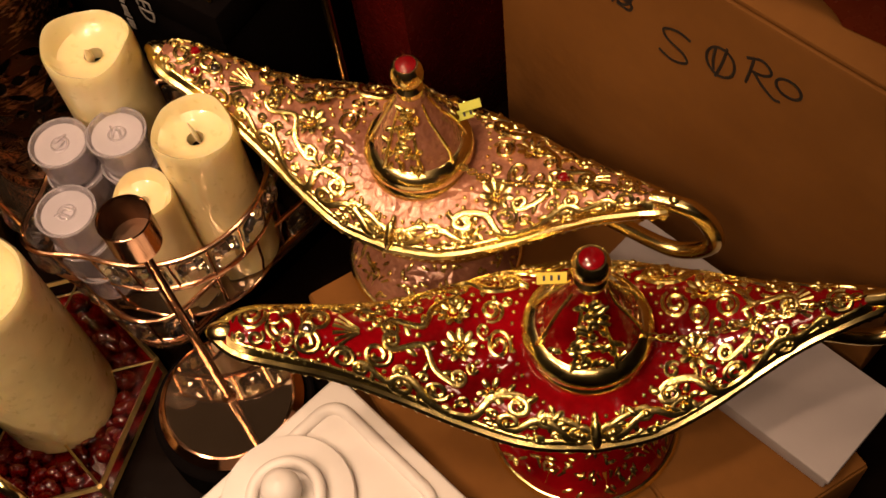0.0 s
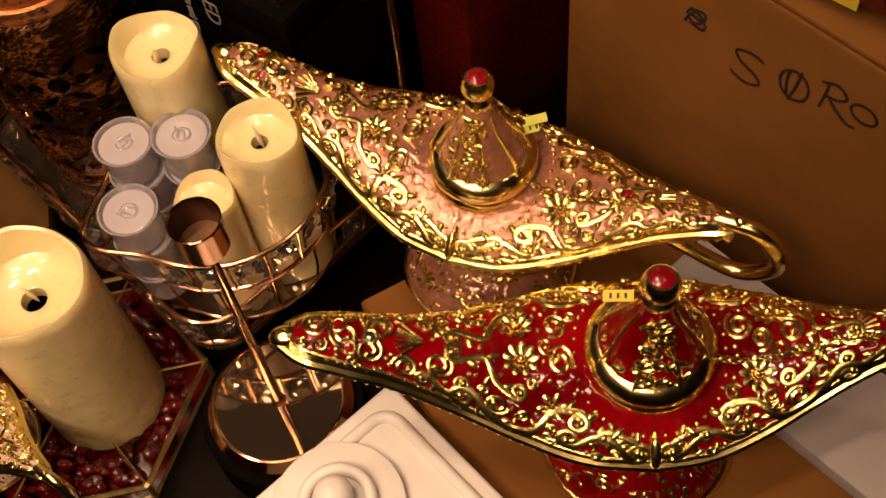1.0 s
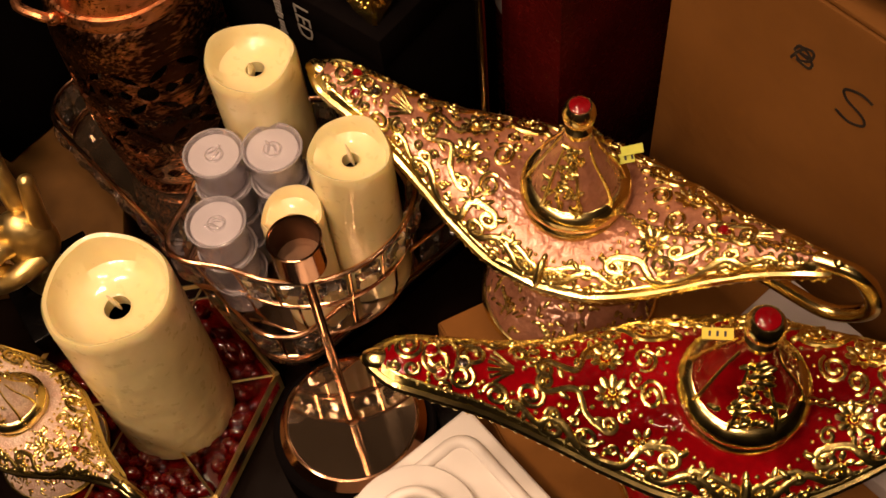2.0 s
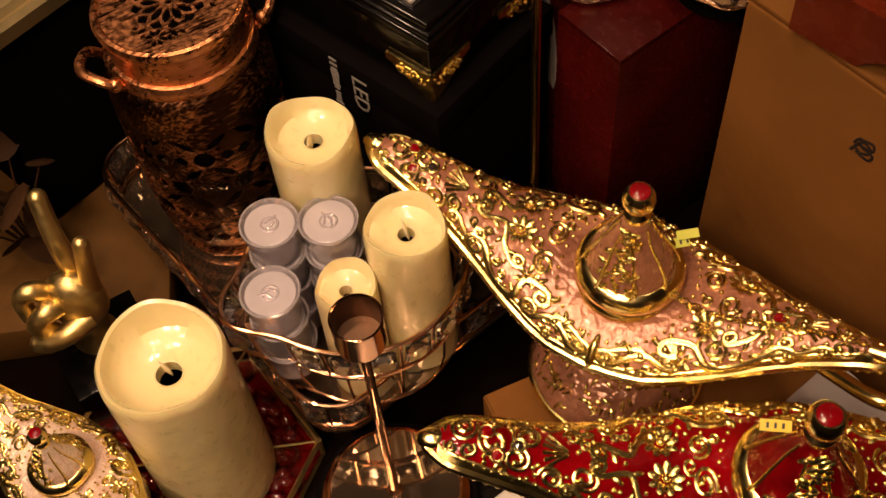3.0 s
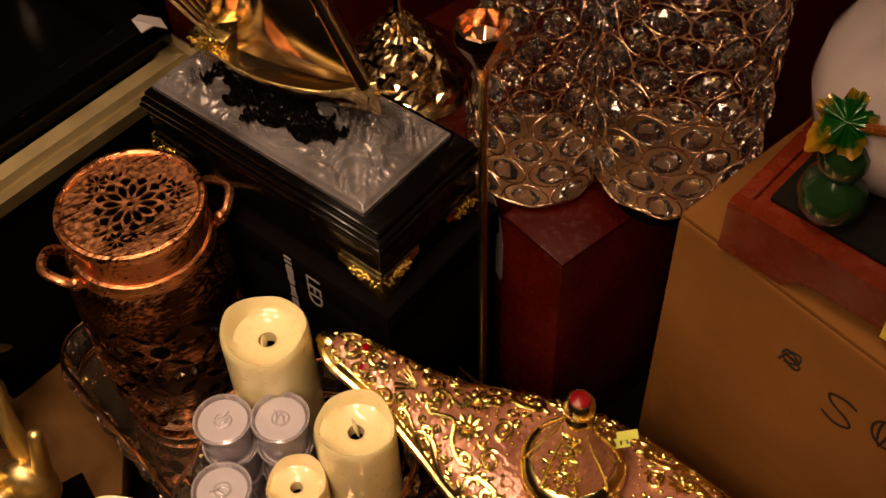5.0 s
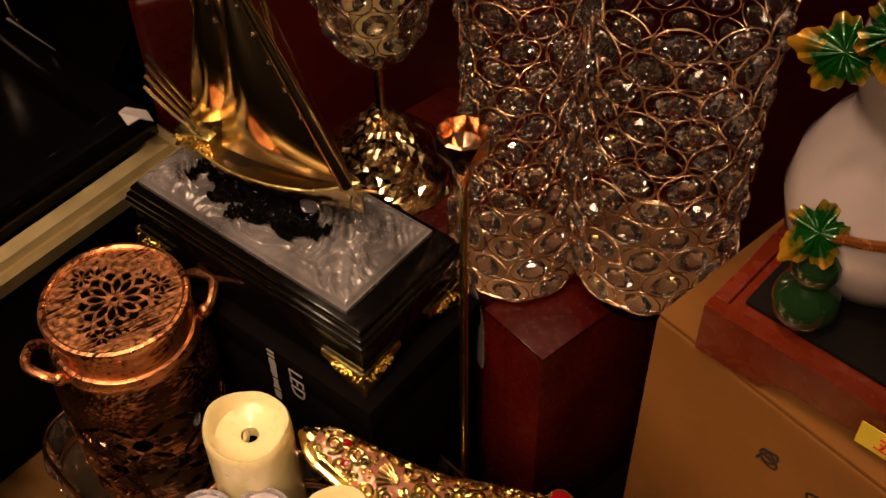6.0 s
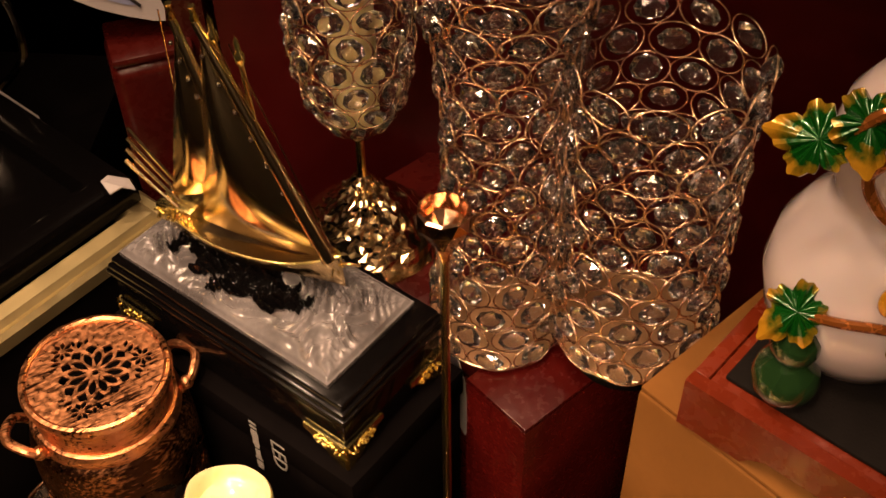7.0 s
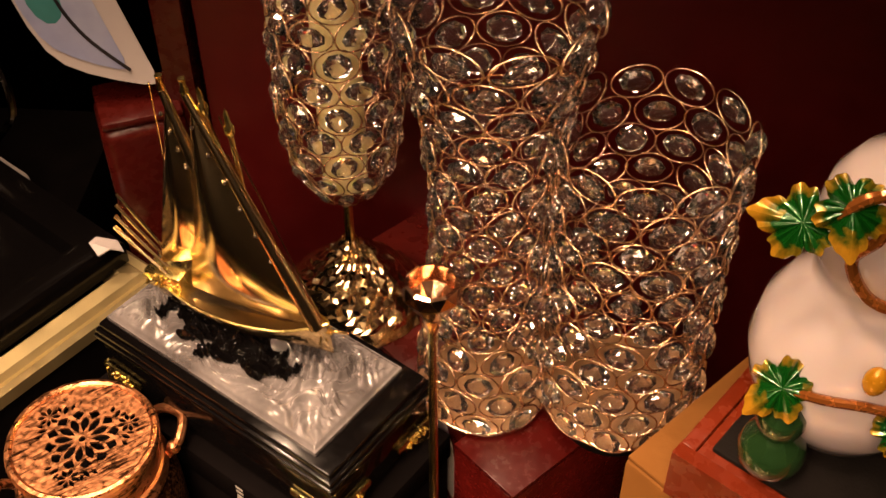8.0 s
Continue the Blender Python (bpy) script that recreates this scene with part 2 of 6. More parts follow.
class Geo:
    """Gathers vertices and faces of one mesh."""

    def __init__(self):
        self.v, self.f = [], []

    def add(self, v, f, m=None):
        k = len(self.v)
        self.v += [tuple(m @ Vector(p)) for p in v] if m else [tuple(p) for p in v]
        self.f += [tuple(i + k for i in q) for q in f]
        return self

    def lathe(self, profile, seg=48, m=None, close=True, wave=None):
        v, f = [], []
        n = len(profile)
        for i in range(seg):
            a = 2 * math.pi * i / seg
            for k, (r, z) in enumerate(profile):
                dr, dz = wave(a, k) if wave else (0, 0)
                v.append(((r + dr) * math.cos(a), (r + dr) * math.sin(a), z + dz))
        for i in range(seg):
            j = (i + 1) % seg
            for k in range(n - 1):
                f.append((i * n + k, j * n + k, j * n + k + 1, i * n + k + 1))
        if close:
            if profile[0][0] > 1e-6:
                f.append(tuple(i * n for i in reversed(range(seg))))
            if profile[-1][0] > 1e-6:
                f.append(tuple(i * n + n - 1 for i in range(seg)))
        return self.add(v, f, m)

    def tube(self, pts, r, seg=8, closed=False, m=None, flat=1.0, up=None):
        pts = [Vector(p) for p in pts]
        n = len(pts)
        rad = r if callable(r) else (lambda u: r)
        v, f = [], []
        side = None
        for i, p in enumerate(pts):
            a, b = (pts[i - 1], pts[(i + 1) % n]) if closed else (pts[max(i - 1, 0)], pts[min(i + 1, n - 1)])
            d = (b - a)
            d = d.normalized() if d.length > 1e-9 else Vector((1, 0, 0))
            ref = Vector(up[i]) if up else (side if side is not None else (Vector((0, 0, 1)) if abs(d.z) < 0.9 else Vector((1, 0, 0))))
            s = (ref - d * ref.dot(d))
            s = s.normalized() if s.length > 1e-6 else d.orthogonal().normalized()
            side = s
            t = d.cross(s)
            rr = rad(i / max(n - 1, 1))
            for k in range(seg):
                a2 = 2 * math.pi * k / seg
                v.append(p + s * (math.cos(a2) * rr * flat) + t * (math.sin(a2) * rr))
        last = n if closed else n - 1
        for i in range(last):
            j = (i + 1) % n
            for k in range(seg):
                q = (k + 1) % seg
                f.append((i * seg + k, j * seg + k, j * seg + q, i * seg + q))
        if not closed:
            f.append(tuple(range(seg)))
            f.append(tuple((n - 1) * seg + k for k in reversed(range(seg))))
        return self.add(v, f, m)

    def ball(self, c, r, seg=10, rings=6, m=None):
        r = (r, r, r) if not isinstance(r, tuple) else r
        prof = [(math.sin(math.pi * k / rings), -math.cos(math.pi * k / rings)) for k in range(rings + 1)]
        prof[0], prof[-1] = (1e-7, -1), (1e-7, 1)
        mm = Matrix.Translation(c) @ Matrix.Diagonal((*r, 1))
        return self.lathe(prof, seg, (m @ mm) if m else mm, close=False)

    def box(self, sx, sy, sz, m=None, bevel=0.002, base=True, segments=2):
        """A box on z = 0 (or centred), with rounded edges."""
        bm = bmesh.new()
        bmesh.ops.create_cube(bm, size=1)
        for w in bm.verts:
            w.co = Vector((w.co.x * sx, w.co.y * sy, (w.co.z + (0.5 if base else 0)) * sz))
        if bevel:
            bmesh.ops.bevel(bm, geom=bm.edges[:], offset=bevel, segments=segments, affect="EDGES", profile=0.5)
        bm.verts.index_update()
        self.add([w.co for w in bm.verts], [tuple(w.index for w in q.verts) for q in bm.faces], m)
        bm.free()
        return self

    def prism(self, outline, z0, z1, m=None):
        n = len(outline)
        v = [(x, y, z0) for x, y in outline] + [(x, y, z1) for x, y in outline]
        f = [tuple(reversed(range(n))), tuple(range(n, 2 * n))] + [(i, (i + 1) % n, n + (i + 1) % n, n + i) for i in range(n)]
        return self.add(v, f, m)

    def mesh(self, name, smooth=True):
        me = bpy.data.meshes.new(name)
        me.from_pydata(self.v, [], self.f)
        if smooth:
            me.polygons.foreach_set("use_smooth", [True] * len(me.polygons))
            me.set_sharp_from_angle(angle=radians(38))
        me.update()
        return me


def part(name, geo, material, parent, label="", smooth=True):
    me = geo if isinstance(geo, bpy.types.Mesh) else geo.mesh(name, smooth)
    if not me.materials:
        me.materials.append(material)
    ob = new(name, me)
    ob.parent = parent
    if label:
        ob["label"] = label
    return ob


def thing(name, label, category, m, group="", kind=""):
    ob = new(name)
    ob.empty_display_size = 0.02
    ob.matrix_world = m
    return tagged(ob, label, category, group, kind)


def solid(name, geo, material, label, category, m=None, group="", kind="", smooth=True):
    ob = part(name, geo, material, None, "", smooth)
    if m:
        ob.matrix_world = m
    return tagged(ob, label, category, group, kind)


def smoothstep(a, b, x):
    u = min(max((x - a) / (b - a), 0), 1)
    return u * u * (3 - 2 * u)


def lerp_table(table, x):
    for (x0, y0), (x1, y1) in zip(table, table[1:]):
        if x <= x1:
            u = (x - x0) / (x1 - x0)
            return y0 + (y1 - y0) * max(u, 0)
    return table[-1][1]


def smooth_table(table, x):
    """Catmull-Rom through a short table."""
    n = len(table)
    i = 0
    while i < n - 2 and x > table[i + 1][0]:
        i += 1
    x0, y0 = table[i]
    x1, y1 = table[i + 1]
    h = x1 - x0
    m0 = (y1 - table[i - 1][1]) / (x1 - table[i - 1][0]) if i else (y1 - y0) / h
    m1 = (table[i + 2][1] - y0) / (table[i + 2][0] - x0) if i + 2 < n else (y1 - y0) / h
    u = min(max((x - x0) / h, 0), 1)
    return (2 * u**3 - 3 * u * u + 1) * y0 + (u**3 - 2 * u * u + u) * h * m0 + (3 * u * u - 2 * u**3) * y1 + (u**3 - u * u) * h * m1


def catmull(pts, k=8, closed=False):
    pts = [Vector(p) for p in pts]
    n = len(pts)
    out = []
    for i in range(n if closed else n - 1):
        p0, p1, p2, p3 = (pts[(i + d) % n] if closed else pts[min(max(i + d, 0), n - 1)] for d in (-1, 0, 1, 2))
        for j in range(k):
            u = j / k
            out.append(0.5 * ((2 * p1) + (p2 - p0) * u + (2 * p0 - 5 * p1 + 4 * p2 - p3) * u * u + (3 * p1 - p0 - 3 * p2 + p3) * u**3))
    if not closed:
        out.append(pts[-1])
    return out


def axes(x, y, o):
    """A pose at o whose x and y axes point along the two given directions."""
    x = Vector(x).normalized()
    y = Vector(y)
    y = (y - x * y.dot(x)).normalized()
    z = x.cross(y)
    return Matrix(((x.x, y.x, z.x, o[0]), (x.y, y.y, z.y, o[1]), (x.z, y.z, z.z, o[2]), (0, 0, 0, 1)))

# ---------------------------------------------------------------- the room and the table


def slab(name, x0, x1, y0, y1, z0, z1, material, label, category, bevel=0.0):
    g = Geo().box(x1 - x0, y1 - y0, z1 - z0, Matrix.Translation(((x0 + x1) / 2, (y0 + y1) / 2, z0)), bevel)
    return solid(name, g, material, label, category, kind="structure")


slab("floor", -2.2, 2.2, -2.5, 1.5, -0.80, -0.75, FLOOR, "brown floor of the shop", "floor")
slab("ceiling", -2.2, 2.2, -2.5, 1.5, 2.0, 2.05, ROOM, "warm plaster ceiling", "ceiling")
slab("wall_west", -2.25, -2.2, -2.5, 1.5, -0.75, 2.0, ROOM, "warm plaster wall", "wall")
slab("wall_east", 2.2, 2.25, -2.5, 1.5, -0.75, 2.0, ROOM, "warm plaster wall", "wall")
slab("wall_south", -2.2, 2.2, -2.55, -2.5, -0.75, 2.0, ROOM, "warm plaster wall", "wall")
# north wall is coloured near-black to stand in for the unlit depth
slab("wall_north", -2.2, 2.2, 1.45, 1.5, -0.75, 2.0, BLACK_CARD, "wall behind the table, coloured black to read as unlit", "wall")
slab("back_panel", -0.345, 0.9, 0.86, 0.89, 0.0, 1.5, WALL_RED, "dark red painted panel behind the ornaments", "panel")
slab("panel_post", -0.375, -0.351, 0.85, 0.885, 0.0, 1.5, RED_WOOD, "dark red wooden post beside the panel", "post")
table = thing("display_table", "dark wooden display table under the ornaments", "table", pose(0, 0, 0), kind="structure")
part("tabletop", Geo().box(1.9, 1.0, 0.04, Matrix.Translation((0.0, 0.45, -0.04)), 0.004), TABLE, table)
for sx in (-0.88, 0.88):
    for sy in (0.02, 0.88):
        part("leg", Geo().box(0.06, 0.06, 0.71, Matrix.Translation((sx, sy, -0.75)), 0.004), TABLE, table)

# ---------------------------------------------------------------- cartons and boxes

E1, E2 = Vector((0.51, -0.86, 0)), Vector((0.86, 0.51, 0))
LAMP_C = Vector((-0.163, 0.411, 0)) + E1 * 0.1585 + E2 * 0.127


def carton(name, cx, cy, z0, sx, sy, sz, ang, label, flap=True):
    t = thing(name, label, "box", pose(cx, cy, z0, 0, 0, ang))
    part("body", Geo().box(sx, sy, sz - 0.003, None, 0.0025), CARTON, t)
    if flap:
        for s in (-1, 1):
            part("flap", Geo().box(sx - 0.004, sy / 2 - 0.003, 0.003, Matrix.Translation((0, s * sy / 4, sz - 0.003)), 0.001), CARTON, t)
    return t


carton("lamp_carton", LAMP_C.x, LAMP_C.y, 0, 0.317, 0.254, 0.080, math.degrees(math.atan2(E1.y, E1.x)), "flat brown cardboard carton carrying the two lamps")
FX, FY = Vector((0.724, -0.690, 0)), Vector((0.690, 0.724, 0))
BOX_C = Vector((-0.012, 0.552, 0)) + FX * 0.16 + FY * 0.14
BOX_TOP = 0.350
marked = thing("marked_carton", "brown cardboard carton with handwritten black letters", "box", axes(FX, FY, (BOX_C.x, BOX_C.y, 0.0815)))
HB = BOX_TOP - 0.0815
part("body", Geo().box(0.32, 0.28, HB - 0.004, None, 0.004), CARTON, marked)
part("flap", Geo().box(0.318, 0.136, 0.004, Matrix.Translation((0, -0.070, HB - 0.004)), 0.0015), CARTON, marked)
part("flap", Geo().box(0.318, 0.136, 0.004, Matrix.Translation((0, 0.070, HB - 0.004)), 0.0015), CARTON, marked)


def stroke(points, r=0.0011):
    """A felt-pen stroke on the front of the marked carton: points in metres from its left edge and above its foot."""
    pts = catmull([(x - 0.16, -0.1403, z - 0.0015) for x, z in points], 6)
    return Geo().tube(pts, r, 6, flat=0.25, up=[(0, -1, 0)] * len(pts))


def letter(name, strokes, ox, oz, s, slant=0.0):
    g = Geo()
    for st in strokes:
        pts = [(ox + s * (u + slant * w), oz + s * w) for u, w in st]
        q = stroke(pts)
        g.add(q.v, q.f)
    part(name, g, INK, marked)


OVAL = [(0.5 + 0.42 * math.cos(a), 0.5 + 0.5 * math.sin(a)) for a in [1.2 + k * 0.52 for k in range(14)]]
letter("letter_s", [[(0.85, 0.95), (0.5, 1.02), (0.12, 0.85), (0.25, 0.60), (0.7, 0.42), (0.82, 0.18), (0.45, 0.0), (0.05, 0.12)]], 0.130, 0.1945, 0.026)
letter("letter_o", [OVAL, [(0.62, 1.1), (0.55, 0.5), (0.42, -0.1)], [(0.3, 0.9), (0.28, 0.5), (0.34, 0.1)]], 0.162, 0.206, 0.023)
letter("letter_r", [[(0.15, -0.05), (0.22, 0.5), (0.25, 1.0)], [(0.05, 0.85), (0.5, 1.05), (0.8, 0.8), (0.6, 0.55), (0.25, 0.48)], [(0.3, 0.5), (0.6, 0.2), (1.0, -0.05), (1.2, 0.0)]], 0.188, 0.2155, 0.022)
letter("letter_o", [[(0.5 + 0.48 * math.cos(a), 0.4 + 0.38 * math.sin(a)) for a in [0.4 + k * 0.55 for k in range(13)]]], 0.2090, 0.2225, 0.017)
letter("mark", [[(0.1, 0.0), (0.3, 0.45), (0.55, 0.8)], [(0.3, 0.7), (0.8, 0.85), (0.85, 0.55), (0.4, 0.45), (0.9, 0.35), (0.8, 0.05), (0.3, 0.1)], [(0.15, 0.4), (0.35, 0.75), (0.85, 0.5), (0.5, 0.15), (0.2, 0.3)]], 0.0925, 0.2125, 0.018)
# white flat box that lies between the carton and the lamps
W0 = Vector((-0.012, 0.552, 0)) + FX * 0.245 - FY * 0.045
wb = thing("white_paper_box", "flat white paper box leaning behind the lamp handles", "box", axes(FX, FY, (W0.x, W0.y, 0.0815)))
part("lid", Geo().box(0.21, 0.078, 0.006, Matrix.Translation((0, 0, 0.014)), 0.0015), PAPER, wb)
part("body", Geo().box(0.206, 0.074, 0.014, None, 0.0015), PAPER, wb)

# black gift box and the boxes behind it
LA, WA = Vector((-0.84, 0.542, 0)), Vector((0.542, 0.84, 0))
BLK = Vector((-0.270, 0.646, 0))
gift = thing("black_gift_box", "tall black card gift box with silver print on its side", "box", axes(WA, LA, (BLK.x, BLK.y, 0)))
part("body", Geo().box(0.126, 0.250, 0.225, None, 0.0015), BLACK_CARD, gift)
part("lid", Geo().box(0.129, 0.253, 0.0285, Matrix.Translation((0, 0, 0.2265)), 0.0015), BLACK_CARD, gift)


def printed(text, size, m, material, parent, name="letters"):
    """Raised print from the built-in font."""
    cu = bpy.data.curves.new(name, "FONT")
    cu.body, cu.size, cu.extrude, cu.resolution_u = text, size, 0.0002, 2
    tmp = bpy.data.objects.new(name, cu)
    scene.collection.objects.link(tmp)
    me = bpy.data.meshes.new_from_object(tmp.evaluated_get(bpy.context.evaluated_depsgraph_get()))
    bpy.data.objects.remove(tmp)
    me.materials.clear()
    me.materials.append(material)
    ob = part(name, me, material, parent)
    ob.matrix_local = m
    return ob


# the print runs down the long side, which looks to -WA
side = lambda along, z, out=0.0648: axes((0, 0, -1), (0, -1, 0), (-out, along, z))
printed("LED", 0.020, side(-0.048, 0.246), GREY_PRINT, gift, "letters")
g = Geo()
random.seed(5)
zz = 0.252
while zz > 0.194:
    w = random.uniform(0.0016, 0.0026)
    g.box(w, 0.0062 + random.uniform(-0.0016, 0.0016), 0.0004, side(-0.0310, zz - w / 2, 0.0648), 0)
    zz -= w + random.choice((0.0011, 0.0012, 0.0028))
part("print_line", g, GREY_PRINT, gift)

rb = Vector((-0.081, 0.571, 0))
RX, RY = Vector((0.70, 0.714, 0)), Vector((-0.714, 0.70, 0))


def red_box(name, a0, a1, b0, b1, top, label, material):
    c = rb + RX * ((a0 + a1) / 2) + RY * ((b0 + b1) / 2)
    t = thing(name, label, "box", axes(RX, RY, (c.x, c.y, 0)))
    part("body", Geo().box(a1 - a0, b1 - b0, top - 0.0045, None, 0.0006), material, t)
    part("lid", Geo().box(a1 - a0, b1 - b0, 0.0044, Matrix.Translation((0, 0, top - 0.0044)), 0.0006), material, t)
    return t


red_box("red_box", 0.0, 0.19, 0.0, 0.062, 0.267, "tall dark red gift box with sharp edges", RED_CARD)
red_box("red_box", 0.02, 0.17, 0.064, 0.27, 0.2665, "tall dark red gift box behind the black one", RED_WOOD)
lab = rb + RY * 0.088 + RX * 0.0185
t = thing("torn_label", "torn grey paper label on a red box", "label", axes(RY, (0, 0, 1), (lab.x, lab.y, 0.205)))
outline = [(-0.004, -0.052), (0.004, -0.044), (0.002, -0.03), (0.009, -0.02), (0.006, -0.005), (0.014, 0.005), (0.012, 0.02), (0.020, 0.034), (0.012, 0.048), (0.003, 0.036), (-0.003, 0.016), (-0.006, -0.01), (-0.009, -0.03)]
part("sheet", Geo().prism(outline, 0.0, 0.0008), PAPER, t, smooth=False)
solid("black_riser", Geo().lathe([(0.040, 0), (0.040, 0.023), (0.038, 0.025)], 40), BLACK_CARD, "low black round riser under a crystal vase", "riser", pose(-0.010, 0.650, 0.2685))
solid("black_riser", Geo().lathe([(0.060, 0.0), (0.060, 0.043), (0.058, 0.045)], 56), BLACK_CARD, "low round black riser under the candlestick", "riser", pose(-0.219, 0.340, 0.0))
solid("brown_board", Geo().box(0.36, 0.46, 0.045, None, 0.003), BROWN_PANEL, "brown wooden board lying on the table", "board", pose(-0.655, 0.66, 0.0, 0, 0, 14))

# ---------------------------------------------------------------- genie lamps


class LampShape:
    """Surface of the lamp's body: the spout points to -x, the tail to +x."""

    def __init__(self, front, back):
        self.front, self.back = front, back

    def s(self, x):
        return -x / self.front if x < 0 else x / self.back

    def half(self, x):
        t = [(0, 0.060), (0.18, 0.0565), (0.36, 0.044), (0.52, 0.031), (0.68, 0.0215), (0.84, 0.0165), (0.94, 0.0125), (1.0, 0.004)] if x < 0 else [(0, 0.060), (0.2, 0.0555), (0.4, 0.043), (0.56, 0.030), (0.72, 0.0185), (0.88, 0.0105), (1.0, 0.005)]
        return smooth_table(t, self.s(x))

    def rim(self, x):
        t = [(0, 0.100), (0.25, 0.104), (0.5, 0.118), (0.75, 0.141), (0.9, 0.153), (1.0, 0.158)] if x < 0 else [(0, 0.100), (0.25, 0.103), (0.5, 0.115), (0.75, 0.132), (0.9, 0.140), (1.0, 0.143)]
        return smooth_table(t, self.s(x))

    def crown(self, x):
        t = [(0, 0.025), (0.25, 0.0245), (0.5, 0.0215), (0.75, 0.0165), (0.9, 0.012), (1.0, 0.005)]
        return smooth_table(t, self.s(x))

    def keel(self, x):
        t = [(0, 0.056), (0.25, 0.050), (0.5, 0.030), (0.75, 0.019), (0.9, 0.013), (1.0, 0.004)]
        return smooth_table(t, self.s(x))

    def girth(self, x):
        a, b = self.half(x), self.crown(x) * 1.45
        return math.pi / 4 * (a + b) * (1 + 0.08 * abs(a - b) / (a + b))

    def top(self, x, q):
        """A point on the upper shell; q runs from -1 at one rim over 0 on the ridge to 1."""
        a = q * math.pi / 2
        return Vector((x, self.half(x) * math.sin(a), self.rim(x) + self.crown(x) * math.cos(a)))

    def bottom(self, x, q):
        a = q * math.pi / 2
        return Vector((x, self.half(x) * math.sin(a), self.rim(x) - self.keel(x) * math.cos(a)))

    def chart(self, x, t):
        """Point and normal for a distance t from the ridge."""
        q = max(min(t / self.girth(x), 1.0), -1.0)
        q = math.copysign(abs(q) ** 0.92, q)
        e = 1e-4
        p = self.top(x, q)
        n = (self.top(x + e, q) - self.top(x - e, q)).cross(self.top(x, min(q + e, 1)) - self.top(x, max(q - e, -1)))
        n = n.normalized() if n.length > 1e-12 else Vector((0, 0, 1))
        return p, (n if n.z >= -0.2 else -n)


def flower_mesh(petals=8, r=0.0075):
    g = Geo()
    for k in range(petals):
        a = 2 * math.pi * k / petals
        m = pose(0, 0, 0.0006, 0, 0, math.degrees(a)) @ pose(r * 0.62, 0, 0, 0, -14, 0)
        g.ball((0, 0, 0), (r * 0.40, r * 0.235, 0.0011), 8, 5, m)
    g.ball((0, 0, 0.0012), r * 0.24, 8, 5)
    return g.mesh("flower")


FLOWER_BIG, FLOWER_SMALL = flower_mesh(9, 0.0112), flower_mesh(6, 0.0090)
for f in (FLOWER_BIG, FLOWER_SMALL):
    f.materials.append(GOLD)


